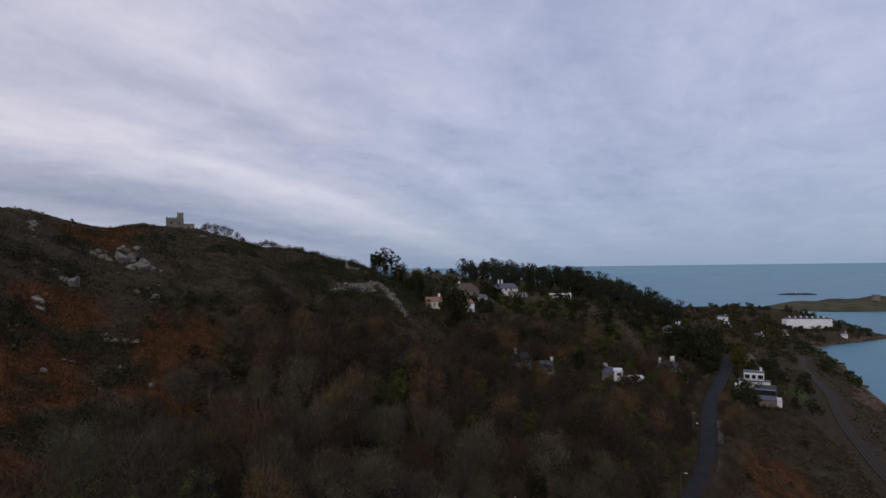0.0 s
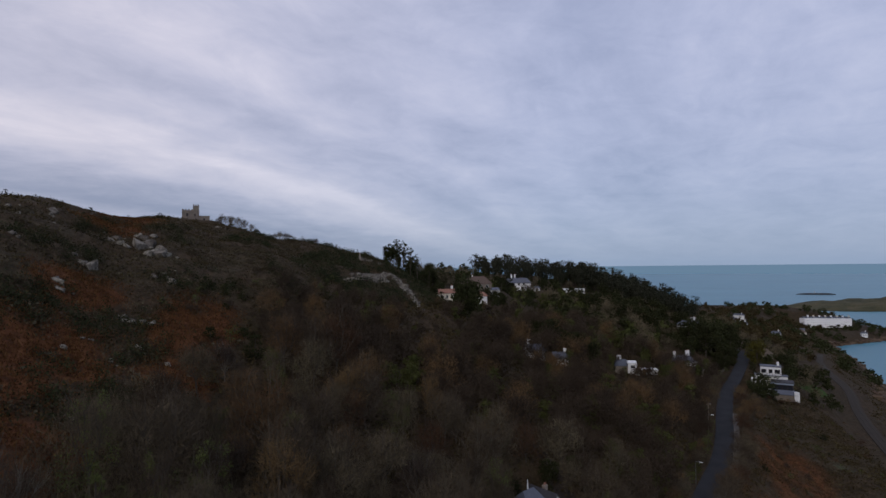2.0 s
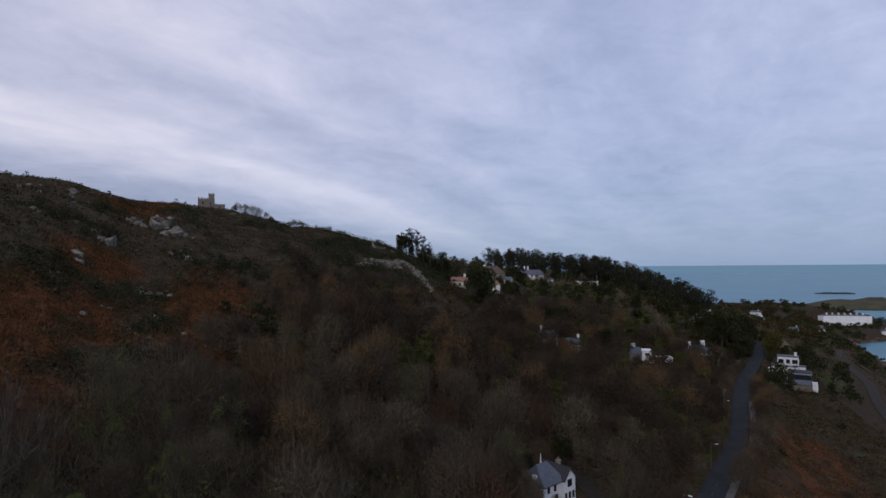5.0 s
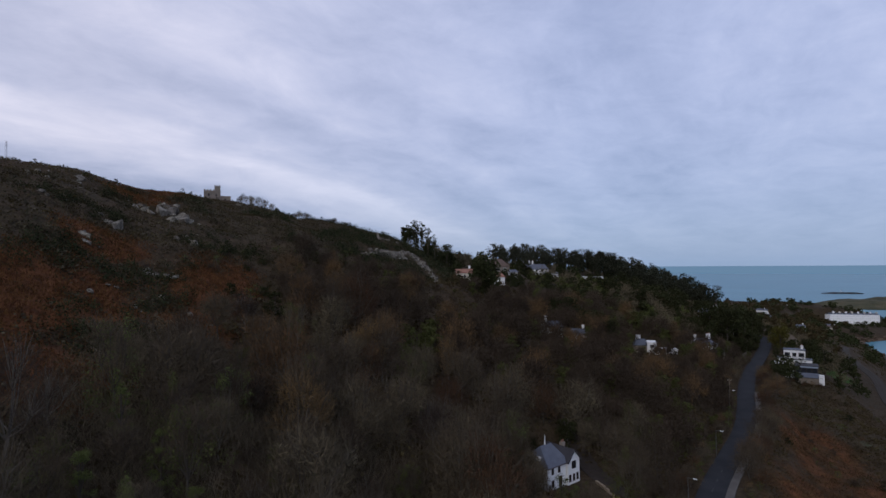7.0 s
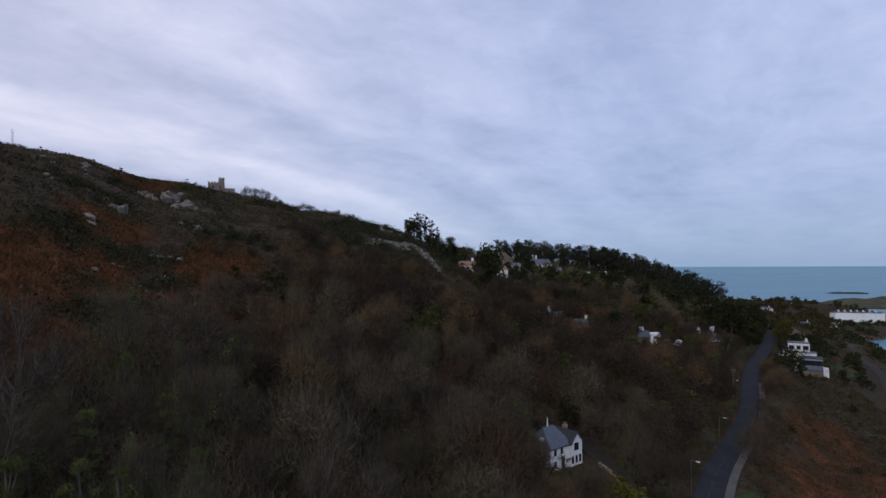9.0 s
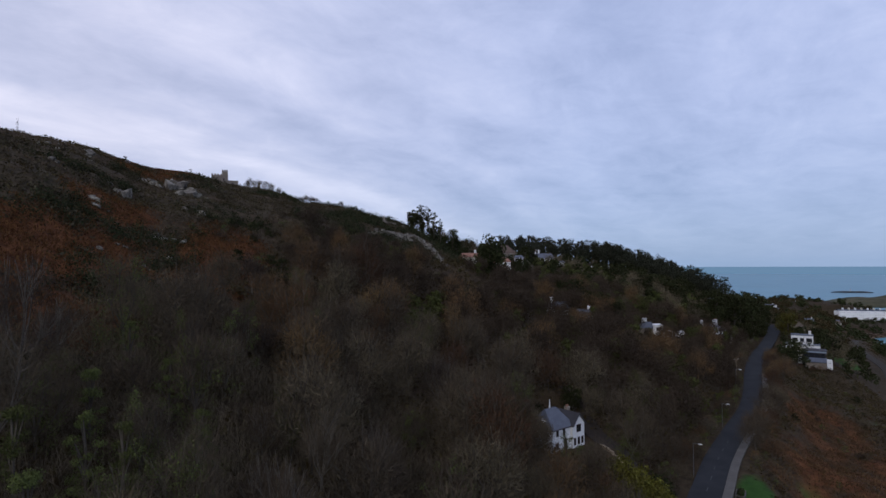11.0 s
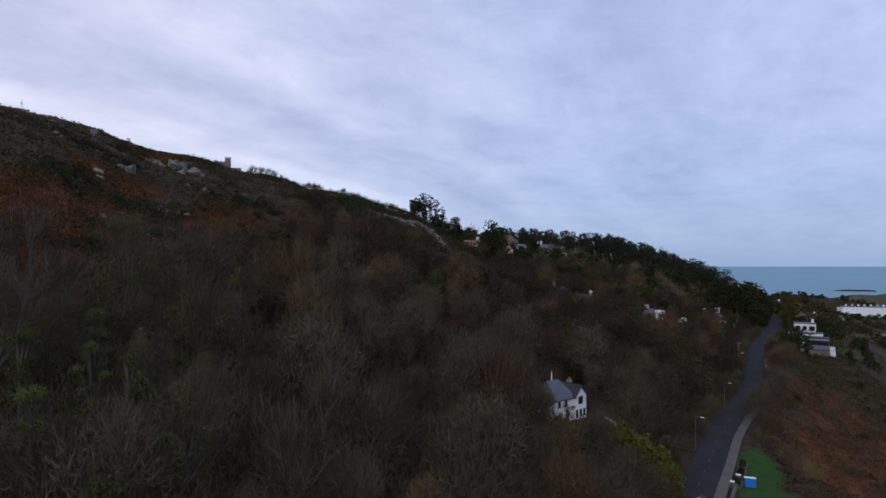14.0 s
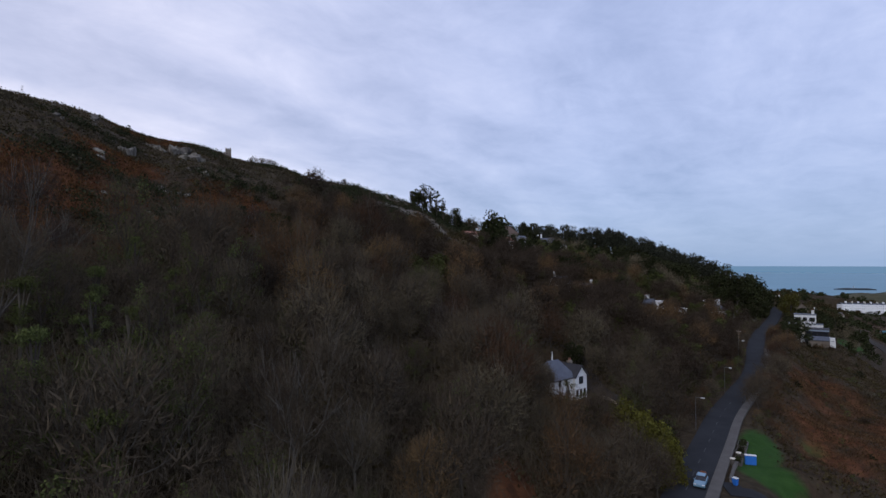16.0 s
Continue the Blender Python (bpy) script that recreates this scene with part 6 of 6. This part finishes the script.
def barrier(x, y, z, turn):
    t = thing("road_barrier", "low orange plastic barrier on the road", "barrier", pose(x, y, z, 0, 0, turn))
    part("board", boxed(-0.4, -0.05, 0.35, 0.4, 0.05, 0.6, 0.02), M["orange_plastic"], t)
    for sx in (-0.36, 0.36):
        part("foot", boxed(sx - 0.05, -0.2, 0, sx + 0.05, 0.2, 0.347), M["orange_plastic"], t)


p, a = at_road(road_index(83.6), 1.3)
barrier(p[0], p[1], p[2], a + 90)


def on_ground(pts, step=1.0):
    line = smooth_line([(*p, 0) for p in pts], step)
    line[:, 2] = ground_z(line[:, 0], line[:, 1])
    return line


ribbon("track", on_ground([(19, 122), (22.5, 112), (24.8, 104), (26.6, 98), (29.2, 93), (33, 89.5)]), -1.9, 1.9, 0.12, M["dirt"], "dark leaf-strewn drive climbing past the cottage", "driveway", 0.5)
ribbon("driveway", on_ground([(34.6, 78.6), (36.4, 78.4), (38.2, 78.3), (39.9, 78.4)]), -2.3, 2.3, 0.12, M["asphalt"], "grey asphalt drive beside the lawn", "driveway", 0.5)
for off in (-0.8, 0.8):
    ribbon("rail", RAIL_LINE, off - 0.04, off + 0.04, 0.2, M["rail"], "rusty steel rail on the trackbed", "rail", 0.14)


# ---------------------------------------------------------------- islands
def island(name, label, cx, cy, rx, ry, h, turn, mats, rough, power=1.4, category="island"):
    n, m = 64, 22
    v, f = [(cx, cy, h)], []
    c, s = math.cos(radians(turn)), math.sin(radians(turn))
    for j in range(1, m + 1):
        q = j / m
        for k in range(n):
            w = 2 * math.pi * k / n
            e = 1 + 0.16 * noise.noise(Vector((math.cos(w) * 1.7, math.sin(w) * 1.7, rx * 0.01)))
            x, y = rx * q * e * math.cos(w), ry * q * e * math.sin(w)
            z = h * (1 - q**power) * (0.8 + 0.35 * noise.noise(Vector((x * 0.02, y * 0.02, 3.0)))) + rough * noise.noise(Vector((x * 0.12, y * 0.12, 1.0))) * (1 - q * 0.5) - (3.0 if j == m else 0)
            v.append((cx + x * c - y * s, cy + x * s + y * c, z))
    for k in range(n):
        f.append((0, 1 + k, 1 + (k + 1) % n))
    for j in range(m - 1):
        a, b = 1 + j * n, 1 + (j + 1) * n
        for k in range(n):
            f.append((a + k, b + k, b + (k + 1) % n, a + (k + 1) % n))
    me = mesh_from(name, v, f, mats)
    return tagged(new(name, me), label, category)


M["turf"] = material("island_turf", [(0.36, (0.030, 0.031, 0.015)), (0.52, (0.055, 0.052, 0.024)), (0.68, (0.095, 0.075, 0.044))], 0.03, 0.95, 0.4, fine=12)
M["dark_rock"] = material("wet_dark_rock", [(0.3, (0.018, 0.017, 0.017)), (0.7, (0.046, 0.042, 0.040))], 0.08, 0.85, 0.6)
island("island", "low green grassy island across the sound", 965, 1175, 262, 95, 25, 0, M["turf"], 2.5, 2.2)
island("rocky_islet", "low dark rocky islet far out at sea", 1107, 1647, 52, 11, 5.2, -20, M["dark_rock"], 1.8, 5.0, "islet")


def martello():
    t = thing("martello_tower", "squat round stone tower on the grassy island", "tower", pose(928, 1135, 18))
    part("drum", pole_bm(7.5, 6.6, 11, 20), M["stone"], t)
    b = pole_bm(6.9, 6.9, 1.0, 20)
    bmesh.ops.translate(b, verts=b.verts, vec=(0, 0, 11.003))
    part("parapet", b, M["stone"], t)


martello()


def beacon():
    t = thing("beacon", "small pale beacon on the rocky islet", "beacon", pose(1101, 1648, 3.6))
    part("tower", pole_bm(1.3, 0.9, 6.5, 10), M["render"], t)
    b = pole_bm(0.7, 0.7, 1.2, 8)
    bmesh.ops.translate(b, verts=b.verts, vec=(0, 0, 6.503))
    part("lamp_room", b, M["tile_red"], t)


beacon()


# bushes and small trees along the skyline of the hill
for x, y in scatter(26, -128, -95, 140, 215, lambda x, y: ground_z(x, y) > 116):
    plant("evergreen", x, y, RNG.uniform(0.12, 0.24), 0.1, 0.8)
for x, y, s in ((-97, 227, 0.4), (-95, 226, 0.5), (-92.5, 227, 0.55), (-90.5, 226, 0.5), (-88, 227, 0.52), (-85.5, 226, 0.5), (-83, 226, 0.4), (-80.5, 225, 0.3)):
    plant("fine", x, y, s * 1.15, 1.2 * s, 0.95)
    plant("evergreen", x + 0.8, y - 1, s * 0.5, 0.5, 0.7)
for x, y, s in ((136, 317, 0.6), (139.5, 318, 0.66), (143, 318.5, 0.6), (147, 319, 0.66), (150.5, 320, 0.7), (26.5, 186.5, 0.6), (30, 186.5, 0.58), (33.5, 185.5, 0.6), (37, 184.5, 0.62), (40.5, 185, 0.6), (100.5, 235.5, 0.42), (104.5, 236, 0.5), (108.5, 237, 0.45)):
    plant("twig", x, y, s, 0.2, 0.85)
# green and brown bushes where the heath meets the wood
for x, y in scatter(70, -66, -28, 108, 196, lambda x, y: on_heath(x, y) and x > np.interp(y, WOOD_EDGE_Y, WOOD_EDGE_X) - 16):
    plant(("ivy", "ivy", "twig", "evergreen")[RNG.integers(4)], x, y, RNG.uniform(0.16, 0.4), 0.2, RNG.uniform(0.6, 0.9))
# bare trees that screen the far end of the cottage
for x, y, s in ((8.2, 94.6, 0.85), (10.6, 92.0, 0.6), (7.0, 99.0, 0.8)):
    plant("twig", x, y, s, 0.2)
# bushes on the slope between the road and the railway
for x, y in scatter(64, 84, 165, 118, 240, lambda x, y: np.interp(y, ROAD_LINE[:, 1], ROAD_LINE[:, 0]) + 14 < x < np.interp(y, RAIL_LINE[:, 1], RAIL_LINE[:, 0]) - 7 and clear_of(x, y, 1.0)):
    plant(("ivy", "evergreen", "twig", "twig_red")[RNG.integers(4)], x, y, RNG.uniform(0.14, 0.36), 0.2, RNG.uniform(0.6, 0.9))
# growth that hugs the road, and the brown hedge round the lawn
for s in range(road_index(84), road_index(236), 2):
    p, _ = at_road(s, -4.7 - RNG.uniform(0, 1.3))
    if not ((p[0] - 30) ** 2 + (p[1] - 92) ** 2 < 9):
        plant(("ivy", "twig", "twig_red", "twig")[RNG.integers(4)], p[0], p[1], RNG.uniform(0.3, 0.48) * (1.35 if p[1] > 165 else 1.0), 0.2, RNG.uniform(0.8, 1.2))
for s in range(road_index(112), road_index(250), 2):
    p, _ = at_road(s, -3.7 - RNG.uniform(0, 0.8))
    plant(("ivy", "twig", "twig", "fine")[RNG.integers(4)], p[0], p[1], RNG.uniform(0.3, 0.55), 0.3, RNG.uniform(0.7, 1.1))
for k in range(11):
    p, _ = at_road(road_index(174 + 4 * k), 5.2 + 1.2 * (k % 2))
    plant(("twig_red", "twig", "twig_red")[k % 3], p[0], p[1], RNG.uniform(0.58, 0.72), 0.3, RNG.uniform(0.75, 0.9))
for y, off, s in ((139, 6.4, 0.62), (143.5, 5.4, 0.8), (148, 5.0, 0.86), (152, 6.6, 0.8), (156, 5.2, 0.8), (161, 6.4, 0.7)):
    p, _ = at_road(road_index(y), off)
    plant("twig_red" if s < 0.8 else "twig", p[0], p[1], s, 0.3, 0.85)
for x, y, s in ((60.6, 121.0, 0.8), (63.2, 125.5, 0.78), (66.0, 130.0, 0.72), (61.8, 117.0, 0.5), (69.0, 134.0, 0.6)):
    plant("twig" if s > 0.75 else "twig_red", x, y, s, 0.3, 0.95)
# dark bushes at the foot of the stepped villa
for x, y, s in ((126.0, 227.0, 0.42), (128.6, 225.0, 0.42), (131.2, 223.2, 0.36), (133.6, 221.6, 0.28)):
    plant("evergreen", x, y, s, 0.3, 0.8)
for x, y, s in ((135.4, 220.6, 0.3), (137.6, 219.6, 0.28), (132.4, 220.0, 0.3), (128.0, 221.0, 0.34)):
    plant("twig_red", x, y, s, 0.3, 0.8)
# dark trees that close the far bend
for x, y, s in ((150, 306, 0.9), (156.5, 301, 0.95), (158.5, 292, 0.8), (143, 304, 0.9), (135, 303, 0.9)):
    plant("evergreen", x, y, s, 0.3, 1.0)
for k in range(12):
    for off in (-5.5, 5.4):
        p, _ = at_road(road_index(247 + 4.5 * k), off + RNG.uniform(-0.6, 0.6))
        plant("evergreen" if off < 0 or k % 3 else "ivy", p[0], p[1], RNG.uniform(0.6, 1.0) * (1.0 if off < 0 else 0.6), 0.3, RNG.uniform(0.85, 1.05))
for s in range(road_index(152), road_index(245), 3):
    p, _ = at_road(s, 5.3 + RNG.uniform(0, 1.5))
    plant(("twig", "twig_red", "ivy")[RNG.integers(3)], p[0], p[1], RNG.uniform(0.22, 0.42), 0.3, RNG.uniform(0.7, 1.0))
for k in range(14):
    u = k / 13
    plant(("twig_red", "twig", "ivy")[k % 3], 58 - 4.5 * u + RNG.normal(0, 0.6), 116 - 27 * u, RNG.uniform(0.16, 0.26), 0.1, 0.8)
for k in range(8):
    plant(("ivy", "twig", "evergreen")[k % 3], 61 + 5 * k + RNG.normal(0, 3), 92 + 9 * k + RNG.normal(0, 4), RNG.uniform(0.15, 0.3), 0.1, 0.7)
for x, y, s in ((-100, 186, 0.24), (-97.5, 187, 0.2), (-118, 150, 0.16), (-121, 146, 0.14)):
    plant("evergreen", x, y, s, 0.1, 0.9)
for x, y, s in ((498, 738, 0.9), (516, 735, 0.7), (524, 739, 1.0), (551, 742, 1.2), (478, 736, 1.0), (470, 732, 1.1), (558, 748, 1.3), (535, 734, 0.6)):
    plant("evergreen", x, y, s, 0.3, 0.7)
